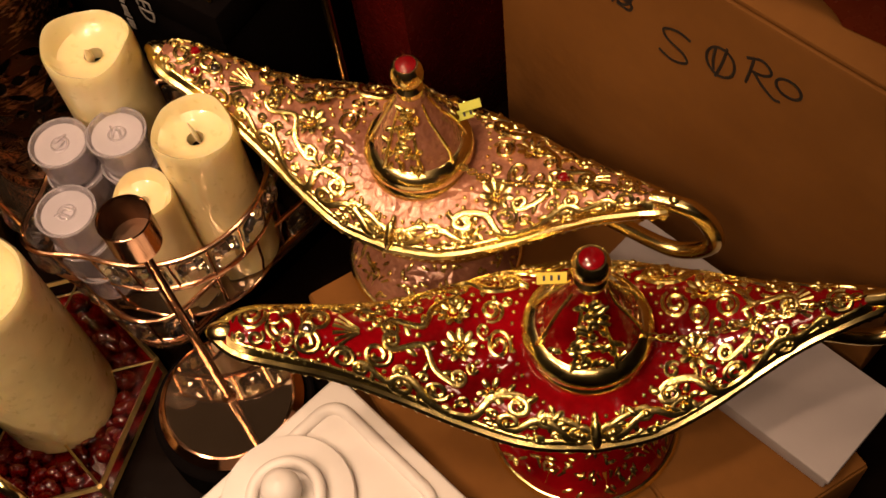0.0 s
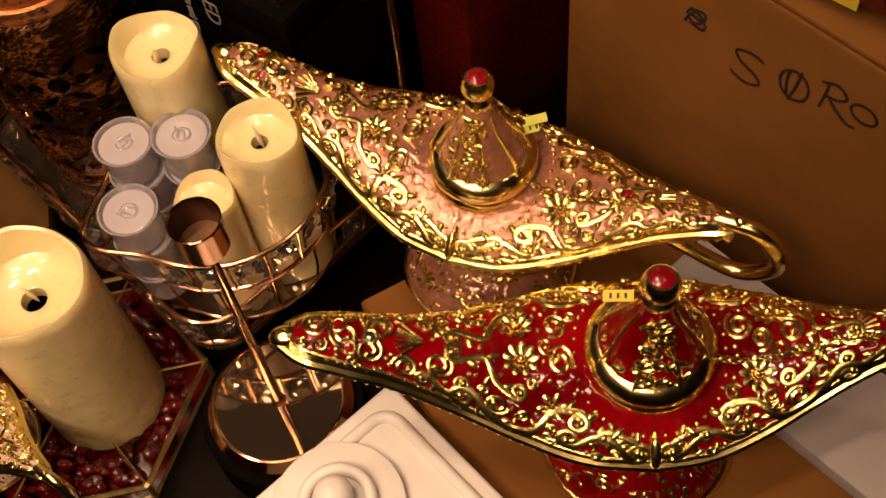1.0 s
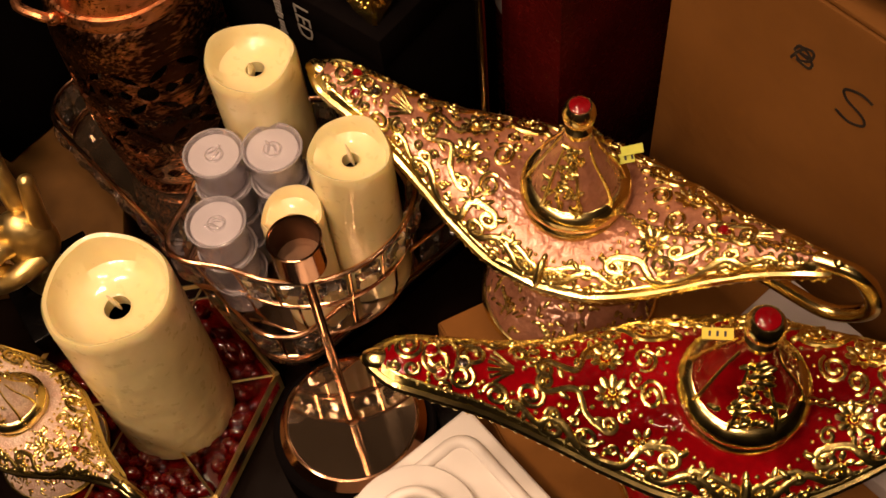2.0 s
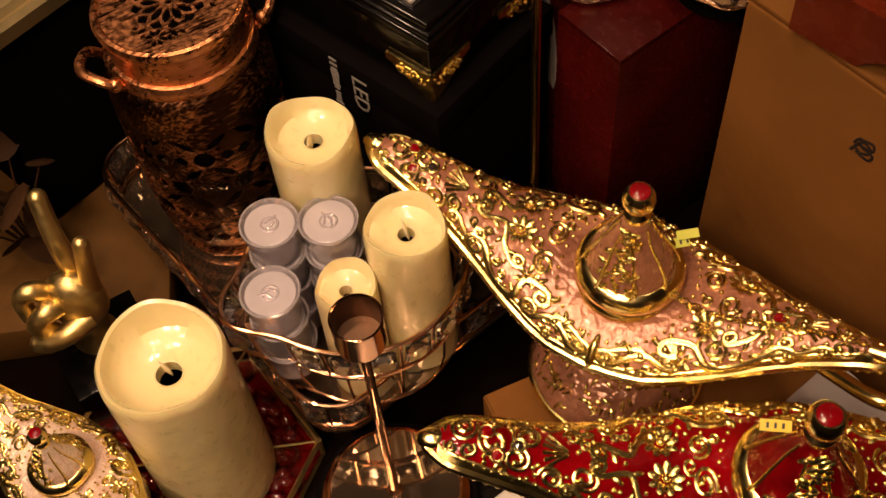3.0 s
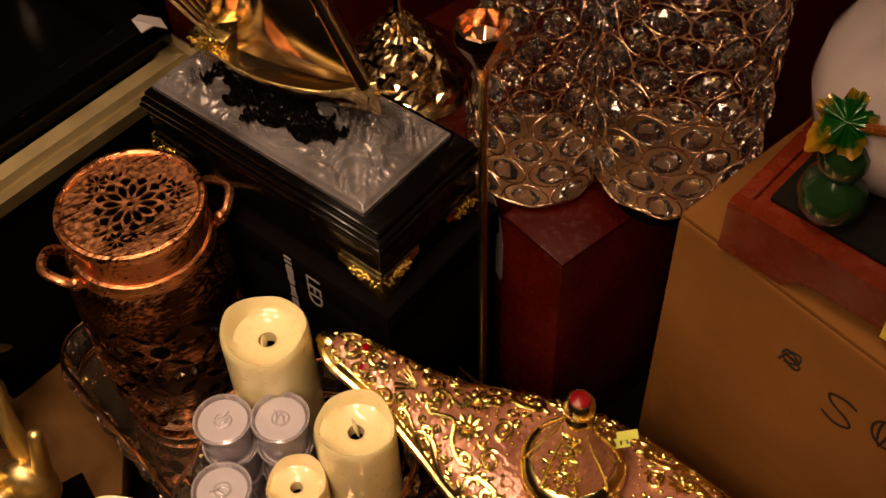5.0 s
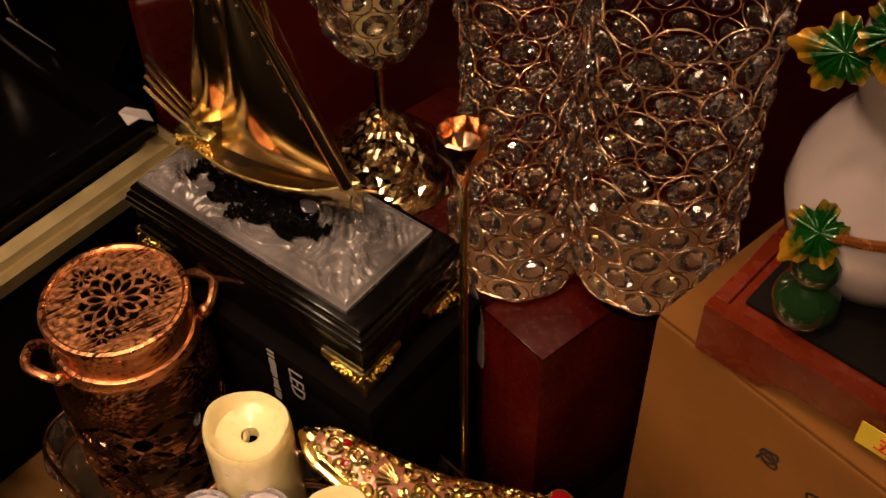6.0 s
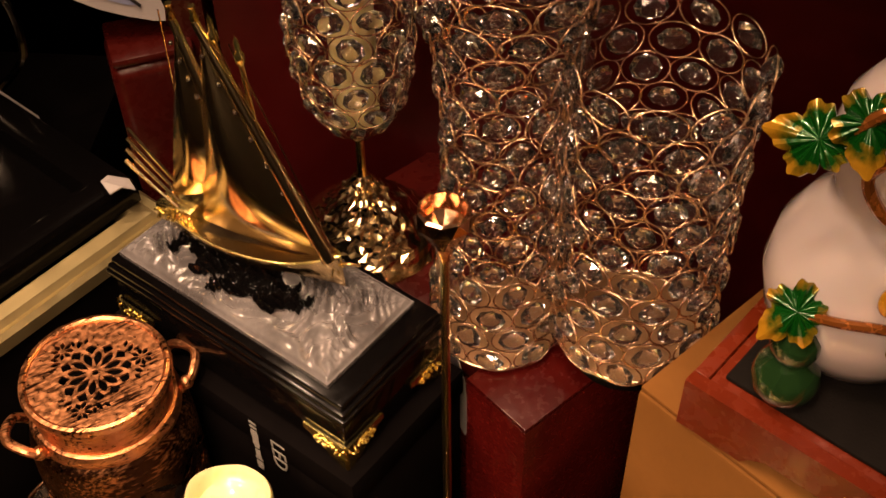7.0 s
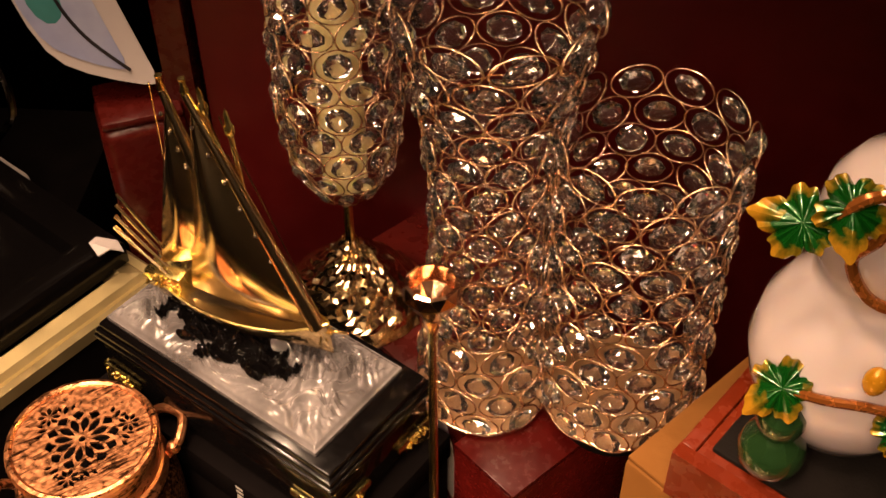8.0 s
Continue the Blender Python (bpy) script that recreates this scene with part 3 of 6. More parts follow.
def genie_lamp(name, label, m, enamel, front, back, scale=1.0, seed=1, tag=None, lid_k=0.9):
    S = LampShape(front, back)
    random.seed(seed)
    lamp = thing(name, label, "genie lamp", m @ Matrix.Diagonal((scale, scale, scale, 1)), group="genie lamps")
    NX, NQ = 110, 28
    xs = [-front + (front + back) * i / NX for i in range(NX + 1)]
    # shells
    for nm, fn, material in (("upper_shell", S.top, enamel), ("lower_shell", S.bottom, GOLD_SMOOTH)):
        v = [fn(x, -1 + 2 * j / NQ) for x in xs for j in range(NQ + 1)]
        f = []
        for i in range(NX):
            for j in range(NQ):
                q = (i * (NQ + 1) + j, (i + 1) * (NQ + 1) + j, (i + 1) * (NQ + 1) + j + 1, i * (NQ + 1) + j + 1)
                f.append(q if nm == "upper_shell" else tuple(reversed(q)))
        part(nm, Geo().add(v, f), material, lamp)
    # rim band with a row of beads under it
    loop = [Vector((x, S.half(x) + 0.0008, S.rim(x))) for x in xs] + [Vector((x, -S.half(x) - 0.0008, S.rim(x))) for x in reversed(xs)]
    part("rim_band", Geo().tube(loop, 0.0034, 8, True), GOLD_SMOOTH, lamp)
    inner = [S.chart(x, s * (S.girth(x) - 0.0116)) for s in (1, -1) for x in (xs if s == 1 else reversed(xs)) if S.girth(x) > 0.018]
    part("edge_line", Geo().tube([p + n * 0.0006 for p, n in inner], 0.0011, 6, True), GOLD, lamp)
    g = Geo()
    for s in (1, -1):
        strip = [x for x in xs if S.girth(x) > 0.0125]
        vv = []
        for x in strip:
            for d in (0.0, 0.0055, 0.0115):
                p, n = S.chart(x, s * (S.girth(x) - d))
                vv.append(p + n * (0.0014 if d < 0.006 else 0.0002))
        ff = [(i * 3 + k, (i + 1) * 3 + k, (i + 1) * 3 + k + 1, i * 3 + k + 1) for i in range(len(strip) - 1) for k in (0, 1)]
        g.add(vv, ff if s < 0 else [tuple(reversed(q)) for q in ff])
    part("gold_border", g, GOLD, lamp)
    g = Geo()
    acc, prev = 0, loop[0]
    for p in loop:
        acc += (p - prev).length
        prev = p
        if acc > 0.0052:
            acc = 0
            q = Vector((p.x, p.y * 1.0, p.z - 0.0046))
            g.ball(q, 0.0024, 7, 5)
    tagged(part("beading", g, GOLD, lamp), kind="stuff")
    # relief
    relief = Geo()

    def line(pts, r0, r1, close_bead=False):
        ch = [S.chart(x, t) for x, t in pts]
        relief.tube([p + n * 0.0006 for p, n in ch], lambda u: r0 + (r1 - r0) * u, 6, up=[n for p, n in ch], flat=0.85)

    used = []

    def free(x, t, r):
        return all((x - a) ** 2 + (t - b) ** 2 > (r + c) ** 2 for a, b, c in used)

    def scroll(x0, t0, r, start, hand, turns=1.35, width=0.0019):
        pts = []
        for k in range(int(14 * turns) + 1):
            u = k / (14 * turns)
            a = start + hand * 2 * math.pi * turns * u
            rr = r * (1 - 0.72 * u)
            pts.append((x0 + rr * math.cos(a), t0 + rr * math.sin(a)))
        line(pts, width * 0.75, width)
        p, n = S.chart(*pts[-1])
        relief.ball(p + n * 0.0010, 0.0020 * min(1, r / 0.006), 8, 5)
        return pts[0]

    flowers = [(-0.078, 0.014, 1), (-0.075, -0.004, 1), (-0.052, 0.040, 0), (-0.058, -0.028, 0), (0.070, 0.018, 1), (0.060, -0.014, 1), (0.050, 0.041, 0), (0.052, -0.040, 0), (0.094, -0.006, 0)]
    for fx, ft, big in flowers:
        p, n = S.chart(fx, ft)
        ob = part("flower", FLOWER_BIG if big else FLOWER_SMALL, GOLD, lamp)
        ob.matrix_local = axes((1, 0, 0), n.cross(Vector((1, 0, 0))), p + n * 0.0004) @ pose(0, 0, 0, 0, 0, random.uniform(0, 40))
        used.append((fx, ft, 0.0105 if big else 0.0085))
    used.append((0.0, 0.0, 0.037))
    def vine(ctrl, c0, c1, w):
        """A bold tendril through points of (x, share of the way to the rim) that rolls up in a curl at both ends."""
        pts = [(v.x, v.y) for v in catmull([(x, q * (S.girth(x) - 0.006), 0) for x, q in ctrl], 8)]

        def curl(tip, before, r, hand):
            d = Vector((tip[0] - before[0], tip[1] - before[1])).normalized()
            nrm = Vector((-d.y, d.x)) * hand
            c = Vector(tip) + nrm * r
            a0 = math.atan2(-nrm.y, -nrm.x)
            out = []
            for k in range(1, 19):
                u = k / 18
                rr = r * (1 - 0.68 * u)
                a = a0 + hand * 2 * math.pi * 1.25 * u
                out.append((c.x + rr * math.cos(a), c.y + rr * math.sin(a)))
            used.append((c.x, c.y, r * 1.05))
            p, n = S.chart(*out[-1])
            relief.ball(p + n * 0.0012, 0.0026, 9, 6)
            return out

        head, tail = curl(pts[0], pts[1], *c0), curl(pts[-1], pts[-2], *c1)
        full = list(reversed(head)) + pts + tail
        m = len(full)
        ch = [S.chart(x, t) for x, t in full]
        relief.tube([p + n * 0.0008 for p, n in ch], lambda u: w * 1.2 * (0.62 + 0.38 * math.sin(math.pi * u)), 8, up=[n for p, n in ch], flat=0.75)
        used.extend([(x, t, 0.0026) for x, t in pts[::2]])
        # small leaves sprout from the tendril
        for k in range(3, len(pts) - 2, 5):
            (xa, ta), (xb, tb) = pts[k], pts[k + 1]
            d = Vector((xb - xa, tb - ta)).normalized()
            turn = 1 if (k // 5) % 2 else -1
            ex, et = d.x * 0.7 - turn * d.y * 0.8, d.y * 0.7 + turn * d.x * 0.8
            p, n = S.chart(xa + ex * 0.0042, ta + et * 0.0042)
            p2, _ = S.chart(xa + ex * 0.0052, ta + et * 0.0052)
            relief.ball((0, 0, 0), (0.0044, 0.0019, 0.0016), 8, 5, axes(p2 - p, n.cross(p2 - p), p + n * 0.0004))
            used.append((xa + ex * 0.0045, ta + et * 0.0045, 0.0036))

    kf, kb = front / 0.212, back / 0.165
    for sgn in (1, -1):
        for side, kx in ((-1, kf), (1, kb)):
            h = sgn * side
            for ctrl, (r0, h0), (r1, h1), w in (
                ([(0.102, 0.60), (0.090, 0.90), (0.072, 0.86), (0.058, 0.50), (0.044, 0.44)], (0.0085, -1), (0.0070, 1), 0.0024),
                ([(0.044, 0.80), (0.034, 0.66), (0.024, 0.70), (0.016, 0.86)], (0.0075, 1), (0.0080, -1), 0.0022),
                ([(0.112, 0.20), (0.096, 0.10), (0.090, 0.34), (0.080, 0.46)], (0.0055, 1), (0.0050, -1), 0.0018),
                ([(0.128, 0.55), (0.118, 0.75), (0.108, 0.60)], (0.0048, -1), (0.0048, -1), 0.0017),
                ([(0.008, 0.74), (0.015, 0.66), (0.026, 0.60)], (0.0048, 1), (0.0050, -1), 0.0018),
                ([(0.012, 0.98), (0.022, 0.95), (0.032, 0.98)], (0.0040, -1), (0.0040, 1), 0.0016),
            ):
                pts = [(side * x * (kx if x > 0.06 else 1), sgn * q) for x, q in ctrl]
                if all(abs(x) < (front if side < 0 else back) * 0.9 for x, q in pts):
                    vine(pts, (r0, h0 * -h), (r1, h1 * -h), w)
        # a raised leaf and side leaves below the lid
        for lx, lt, ang, ln in ((0, 0.0475, 1.571, 0.0070), (-0.022, 0.043, 2.3, 0.0055), (0.022, 0.043, 0.85, 0.0055), (-0.036, 0.032, 2.7, 0.005), (0.036, 0.032, 0.45, 0.005)):
            p, n = S.chart(lx, sgn * lt)
            p2, _ = S.chart(lx + ln * math.cos(ang), sgn * (lt + ln * math.sin(ang)))
            relief.ball((0, 0, 0), (ln, 0.0026, 0.0022), 10, 6, axes((p2 - p), n.cross(p2 - p), p + n * 0.0006))
            used.append((lx, sgn * lt, 0.005))
        for fx0, dirx in ((-0.118 * front / 0.19, -1), (0.112, 1)):
            for k in range(6):
                a = (k - 2.5) * 0.27
                line([(fx0, 0.001 * sgn), (fx0 + dirx * 0.009 * math.cos(a), 0.009 * math.sin(a)), (fx0 + dirx * 0.015 * math.cos(a), 0.0155 * math.sin(a))], 0.0007, 0.0015)
            used.append((fx0 + dirx * 0.008, 0, 0.010))
    for sgn in (1, -1):
        p, n = S.chart(0.0, sgn * S.girth(0) * 0.74)
        p2, _ = S.chart(0.0, sgn * S.girth(0) * 0.80)
        relief.ball((0, 0, 0), (0.0105, 0.0038, 0.0034), 14, 8, axes(p2 - p, n.cross(p2 - p), p + n * 0.0010))
        used.append((0.0, sgn * S.girth(0) * 0.74, 0.008))
    # a row of beads round the lid
    for k in range(44):
        a = 2 * math.pi * k / 44
        p, n = S.chart(0.0440 * math.cos(a), 0.0440 * math.sin(a))
        relief.ball(p + n * 0.0003, 0.0015, 7, 5)
    used.append((0.0, 0.0, 0.046))
    # smaller scrolls and drops fill the ground
    for _ in range(6000):
        x = random.uniform(-front * 0.93, back * 0.86)
        gth = S.girth(x)
        r = random.choice((0.0060, 0.0050, 0.0042, 0.0034, 0.0020)) if _ > 600 else random.choice((0.0084, 0.0074))
        if gth < 0.008 + r:
            continue
        t = random.uniform(-(gth - 0.007 - r), gth - 0.007 - r)
        if free(x, t, r * 0.74):
            used.append((x, t, r))
            if r > 0.0024:
                scroll(x, t, r, random.uniform(0, 6.28), random.choice((-1, 1)), 1.6 if r > 0.005 else 1.2, 0.0011 + r * 0.09)
            else:
                p, n = S.chart(x, t)
                relief.ball(p + n * 0.0004, 0.0018, 7, 5)
    part("scrollwork", relief, GOLD, lamp, "raised gold scrolls")
    # gems near spout and tail
    for gx, gt, material in ((-front * 0.84, 0.004, RED_GEM), (-front * 0.755, -0.001, DARK_GEM), (back * 0.60, 0.0, RED_GEM), (-front * 0.81, -0.0085, RED_GEM)):
        p, n = S.chart(gx, gt)
        gem = Geo().lathe([(0.0036, 0), (0.0036, 0.0012), (0.0024, 0.0030), (1e-6, 0.0036)], 10)
        ob = part("gem", gem, material, lamp)
        ob.matrix_local = axes((1, 0, 0), n.cross(Vector((1, 0, 0))), p + n * 0.0006)
        ring = part("gem_collar", Geo().tube([(0.0042 * math.cos(a), 0.0042 * math.sin(a), 0.0006) for a in [k * 0.4488 for k in range(14)]], 0.0009, 6, True), GOLD, ob)
    # spout lip
    part("spout_lip", Geo().ball((-front * 0.985, 0, S.rim(-front) + 0.002), (0.010, 0.0068, 0.0052), 12, 8), GOLD_SMOOTH, lamp)
    # lid
    lid = part("lid", Geo().lathe([(0.0325, 0.130), (0.0330, 0.136), (0.0315, 0.144), (0.0278, 0.154), (0.0218, 0.1645), (0.0150, 0.1755), (0.0102, 0.185), (0.0080, 0.193)], 48), enamel, lamp)
    lid.matrix_local = Matrix.Diagonal((lid_k, lid_k, 1, 1))
    part("lid_collar", Geo().lathe([(0.0330, 0.116), (0.0385, 0.117), (0.0395, 0.122), (0.0380, 0.1260), (0.0365, 0.1275), (0.0390, 0.1300), (0.0400, 0.1345), (0.0385, 0.1390), (0.0340, 0.1435), (0.0315, 0.1440), (0.0305, 0.1400)], 56), GOLD_SMOOTH, lid)
    part("knob", Geo().lathe([(0.0090, 0.190), (0.0095, 0.1945), (0.0072, 0.197), (0.0085, 0.1995), (0.0108, 0.2035), (0.0114, 0.208), (0.0102, 0.2125), (0.0082, 0.2150), (0.0076, 0.2150)], 28), GOLD_SMOOTH, lid)
    part("knob_gem", Geo().lathe([(0.0076, 0.2140), (0.0070, 0.2158), (0.0045, 0.2170), (1e-6, 0.2174)], 20), RED_GEM, lid, "red glass cabochon")
    for k in range(8):
        a = k * math.pi / 4 + 0.39
        rib = [(r * math.cos(a + tw), r * math.sin(a + tw), z) for r, z, tw in ((0.0345, 0.140, 0.0), (0.0305, 0.151, 0.05), (0.0235, 0.163, 0.02), (0.0160, 0.1745, -0.04), (0.0108, 0.185, 0.0))]
        part("lid_rib", Geo().tube(catmull(rib, 5), lambda u: 0.0016 - 0.0007 * u, 7), GOLD, lid)
    g = Geo()
    for sgn in (1, -1):
        for k in range(44):
            u = random.random()
            a = sgn * math.pi / 2 + random.gauss(0, 0.38 * (1 - u * 0.5))
            r, z = lerp_table([(0, 0.0320), (0.4, 0.0262), (0.75, 0.0165), (1, 0.0112)], u), lerp_table([(0, 0.1455), (0.4, 0.1575), (0.75, 0.1740), (1, 0.1845)], u)
            n = Vector((math.cos(a) * 0.6, math.sin(a) * 0.6, 0.8))
            g.ball((0, 0, 0), (random.uniform(0.0034, 0.0066), 0.0022, 0.0023), 7, 5, axes(Vector((-math.sin(a) * random.gauss(0, 1), math.cos(a) * random.gauss(0, 1) * 0.3, 0.6)), Vector((math.cos(a), math.sin(a), 0)).cross((0, 0, 1)), (r * math.cos(a), r * math.sin(a), z)))
        g.ball((0, sgn * 0.0225, 0.1650), (0.0022, 0.0020, 0.0050), 8, 6)
    tagged(part("lid_relief", g, GOLD, lid, "raised gold spray"), kind="stuff")
    # foot
    foot = part("foot", Geo().lathe([(0.0240, 0.050), (0.0250, 0.044), (0.0300, 0.037), (0.0420, 0.0285), (0.0540, 0.0200), (0.0605, 0.0110), (0.0620, 0.0050), (0.0620, 0.0)], 56), enamel, lamp)
    part("foot_ring", Geo().lathe([(0.0600, 0.0002), (0.0640, 0.0002), (0.0650, 0.0025), (0.0632, 0.0055), (0.0615, 0.0060)], 56), GOLD_SMOOTH, foot)
    part("neck_ring", Geo().lathe([(0.0235, 0.045), (0.0285, 0.0455), (0.0300, 0.0485), (0.0285, 0.0520), (0.0240, 0.0530)], 40), GOLD_SMOOTH, foot)
    g = Geo()
    for k in range(170):
        a, u = random.uniform(0, 6.283), random.random()
        r, z = lerp_table([(0, 0.060), (0.5, 0.0500), (1, 0.0345)], u), lerp_table([(0, 0.0115), (0.5, 0.0232), (1, 0.0340)], u)
        d = Vector((-math.sin(a), math.cos(a), 0)) * random.gauss(0, 1) + Vector((-math.cos(a) * 0.7, -math.sin(a) * 0.7, 0.7)) * random.gauss(0, 1)
        n = Vector((math.cos(a) * 0.7, math.sin(a) * 0.7, 0.7))
        g.ball((0, 0, 0), (random.uniform(0.0025, 0.0055), 0.0016, 0.0017), 7, 4, axes(d, n.cross(d), (r * math.cos(a), r * math.sin(a), z)))
    for k in range(9):
        a = k * 0.698
        for j in range(5):
            b = (j - 2) * 0.10
            g.tube([((0.058) * math.cos(a), 0.058 * math.sin(a), 0.0135), (0.0495 * math.cos(a + b), 0.0495 * math.sin(a + b), 0.0240)], lambda u: 0.0006 + 0.0008 * u, 5)
    tagged(part("foot_relief", g, GOLD, foot), kind="stuff")
    # handle
    x1 = back
    pts = catmull([(x1 - 0.012, 0, S.rim(x1) + 0.003), (x1 + 0.012, 0, S.rim(x1) + 0.004), (x1 + 0.026, 0, S.rim(x1) - 0.007), (x1 + 0.032, 0, S.rim(x1) - 0.025), (x1 + 0.022, 0, S.rim(x1) - 0.041), (x1 + 0.004, 0, S.rim(x1) - 0.047), (x1 - 0.028, 0, S.rim(x1) - 0.036), (x1 - 0.045, 0, S.rim(x1) - 0.030)], 8)
    h = part("handle", Geo().tube(pts, lambda u: 0.0062 - 0.0022 * abs(u - 0.4), 10), GOLD_SMOOTH, lamp)
    part("tail_ball", Geo().ball((x1 + 0.004, 0, S.rim(x1) + 0.0075), 0.0042, 10, 7), GOLD_SMOOTH, h)
    # chain from the lid to the tail
    g = Geo()
    a, b = Vector((0.034, -0.012, 0.142)), Vector((back * 0.93, -0.0015, S.rim(back) + 0.008))
    links = 40
    for k in range(links):
        u = (k + 0.5) / links
        p = a.lerp(b, u)
        sp, sn = S.chart(p.x, p.y * 1.05)
        p.z = max(sp.z + 0.0022, p.z - 0.024 * math.sin(math.pi * u))
        d = (b - a).normalized()
        mm = axes(d, Vector((0, 0, 1)).cross(d), p) @ pose(0, 0, 0, 90 * (k % 2) + 20, 0, 0)
        g.tube([(0.0031 * math.cos(w), 0.0019 * math.sin(w), 0) for w in [j * 0.6283 for j in range(10)]], 0.00055, 5, True, mm)
    part("chain", g, GOLD_SMOOTH, lamp)
    if tag:
        pt, yaw, long = tag
        t = part("price_tag", Geo().box(long, 0.0065, 0.0006, None, 0), GREEN_TAG if long < 0.015 else YELLOW_TAG, lamp, "small yellow paper tag")
        t.matrix_local = pose(*pt, 18, -12, yaw)
        for k in range(3):
            part("print_bar", Geo().box(0.0014, 0.003, 0.0004, Matrix.Translation((-long * 0.25 + k * 0.0042, 0, 0.0006)), 0), INK, t)
        if long < 0.015:
            t2 = part("tag_tail", Geo().box(0.014, 0.006, 0.0006, Matrix.Translation((0.006, 0.004, 0.002)), 0), GREEN_TAG, t)
    return lamp


PINK_AT, RED_AT = (-0.067, 0.443), (0.033, 0.308)
genie_lamp("genie_lamp", "rose-pink enamel and gold genie lamp with raised flowers", pose(*PINK_AT, 0.0815, 0, 0, -21.5), PINK_ENAMEL, 0.188, 0.163, 1.0, 3, ((0.024, 0.020, 0.150), 30, 0.013))
genie_lamp("genie_lamp", "deep red enamel and gold genie lamp with raised flowers", pose(*RED_AT, 0.0815, 0, 0, 2.0), RED_ENAMEL, 0.212, 0.165, 1.0, 7, ((-0.020, 0.010, 0.178), -8, 0.017), 0.97)
genie_lamp("genie_lamp", "small cream enamel and gold genie lamp beside the candle", pose(-0.446, 0.316, 0.0245, 0, 0, -31), CREAM_ENAMEL, 0.19, 0.165, 0.64, 9)

# ---------------------------------------------------------------- candles


def led_candle(label, x, y, z0, z1, r, lean=0.0, wax=WAX, seed=1, flame=True, dip=0.016):
    """A wax-covered electric pillar candle: hollow melted top, wavy rim, a hole with a plastic flame."""
    rnd = random.Random(seed)
    h = z1 - z0
    ph = [rnd.uniform(0, 6.28) for _ in range(6)]
    prof = [(r * 0.93, 0), (r * 0.99, 0.002), (r, 0.010), (r * 1.0, h * 0.3), (r * 0.985, h * 0.6), (r * 0.975, h - 0.010), (r * 0.965, h - 0.003), (r * 0.925, h), (r * 0.875, h - 0.0016), (r * 0.83, h - dip * 0.42), (r * 0.74, h - dip * 0.76), (r * 0.56, h - dip * 0.94), (r * 0.32, h - dip), (r * 0.20, h - dip - 0.0004)]
    top = len(prof)

    def wave(a, k):
        if k >= 12:
            return 0, 0
        drip = sum(math.cos(n * a + ph[n - 1]) / n for n in (1, 2, 3, 4)) * 0.5
        u = 1 if 5 <= k <= 8 else (0.75 if k == 4 else 0.5 if k in (3, 9) else 0.2)
        return r * 0.045 * u * (1.2 * drip + 0.10 * math.cos(9 * a + ph[5])), (0.0035 * (math.cos(2 * a + ph[0]) + 0.35 * math.cos(4 * a + ph[2])) if 5 <= k <= 9 else 0)

    t = thing("led_candle", label, "candle", pose(x, y, z0, lean, 0, rnd.uniform(0, 360)), group="electric candles")
    part("wax_body", Geo().lathe(prof, 72, wave=wave, close=False), wax, t)
    part("base", Geo().lathe([(r * 0.86, 0.0), (r * 0.88, 0.0015), (1e-6, 0.0016)], 40), HOLE, t)
    hr = r * 0.20
    sock = part("socket", Geo().lathe([(hr * 1.12, h - dip + 0.0006), (hr, h - dip + 0.0003), (hr * 0.95, h - dip - 0.010)], 28, close=False), wax, t)
    part("socket_floor", Geo().lathe([(hr * 0.96, h - dip - 0.0098), (1e-6, h - dip - 0.0098)], 24), HOLE, sock)
    if flame:
        fl = Geo().lathe([(0.0010, 0), (0.0024, 0.003), (0.0034, 0.008), (0.0029, 0.013), (0.0014, 0.018), (1e-6, 0.021)], 14, pose(-hr * 0.25, hr * 0.3, h - dip - 0.008, 8, -10, 0) @ Matrix.Diagonal((1, 0.45, 1, 1)))
        part("flame_tip", fl, WICK, t, "pale plastic flame")
    return t


led_candle("large ivory electric pillar candle with a melted top", -0.3640, 0.362, 0.0120, 0.197, 0.0450, 0, WAX, 4, True, 0.026)
led_candle("tall ivory electric candle with a wavy rim in the basket", -0.281, 0.506, 0.083, 0.260, 0.0315, 0, WAX, 11, True, 0.015)
led_candle("ivory electric candle in the crystal basket", -0.213, 0.452, 0.083, 0.233, 0.0285, 0, WAX, 21, True, 0.012)
led_candle("small yellow electric candle in the crystal basket", -0.251, 0.420, 0.083, 0.205, 0.0215, 0, WAX_YELLOW, 31, False, 0.008)


def tea_light(x, y, z, tilt=0.0, yaw=0.0):
    """A clear plastic tea light lying upside down, with a frosted light inside."""
    t = thing("tea_light", "clear plastic electric tea light with frosted inside", "tea light", pose(x, y, z, tilt, 0, yaw), group="tea lights")
    part("cup", Geo().lathe([(0.0168, 0.0), (0.0196, 0.028), (0.0205, 0.0295), (0.0205, 0.0310), (0.0192, 0.0312), (0.0182, 0.0288), (0.0155, 0.0012), (1e-6, 0.0012)], 40), HAZE, t)
    part("light_body", Geo().lathe([(0.0152, 0.0014), (0.0179, 0.0272), (0.0170, 0.0288), (0.0160, 0.0290), (0.0068, 0.0284), (0.0060, 0.0292), (0.0040, 0.0290), (1e-6, 0.0286)], 36), FROST, t)
    g = Geo().tube([(0.0055 * math.cos(a), 0.0055 * math.sin(a), 0.0290) for a in [k * 0.3307 for k in range(19)]], 0.0008, 6, True)
    g.tube([(-0.004, 0.001, 0.0288), (0.001, 0.003, 0.0302), (0.004, 0.007, 0.0292)], 0.0009, 6)
    g.tube([(-0.002, -0.004, 0.0288), (0.002, -0.001, 0.0304), (0.003, 0.002, 0.0290)], 0.0010, 6)
    part("wire_ring", g, HAZE, t)
    return t


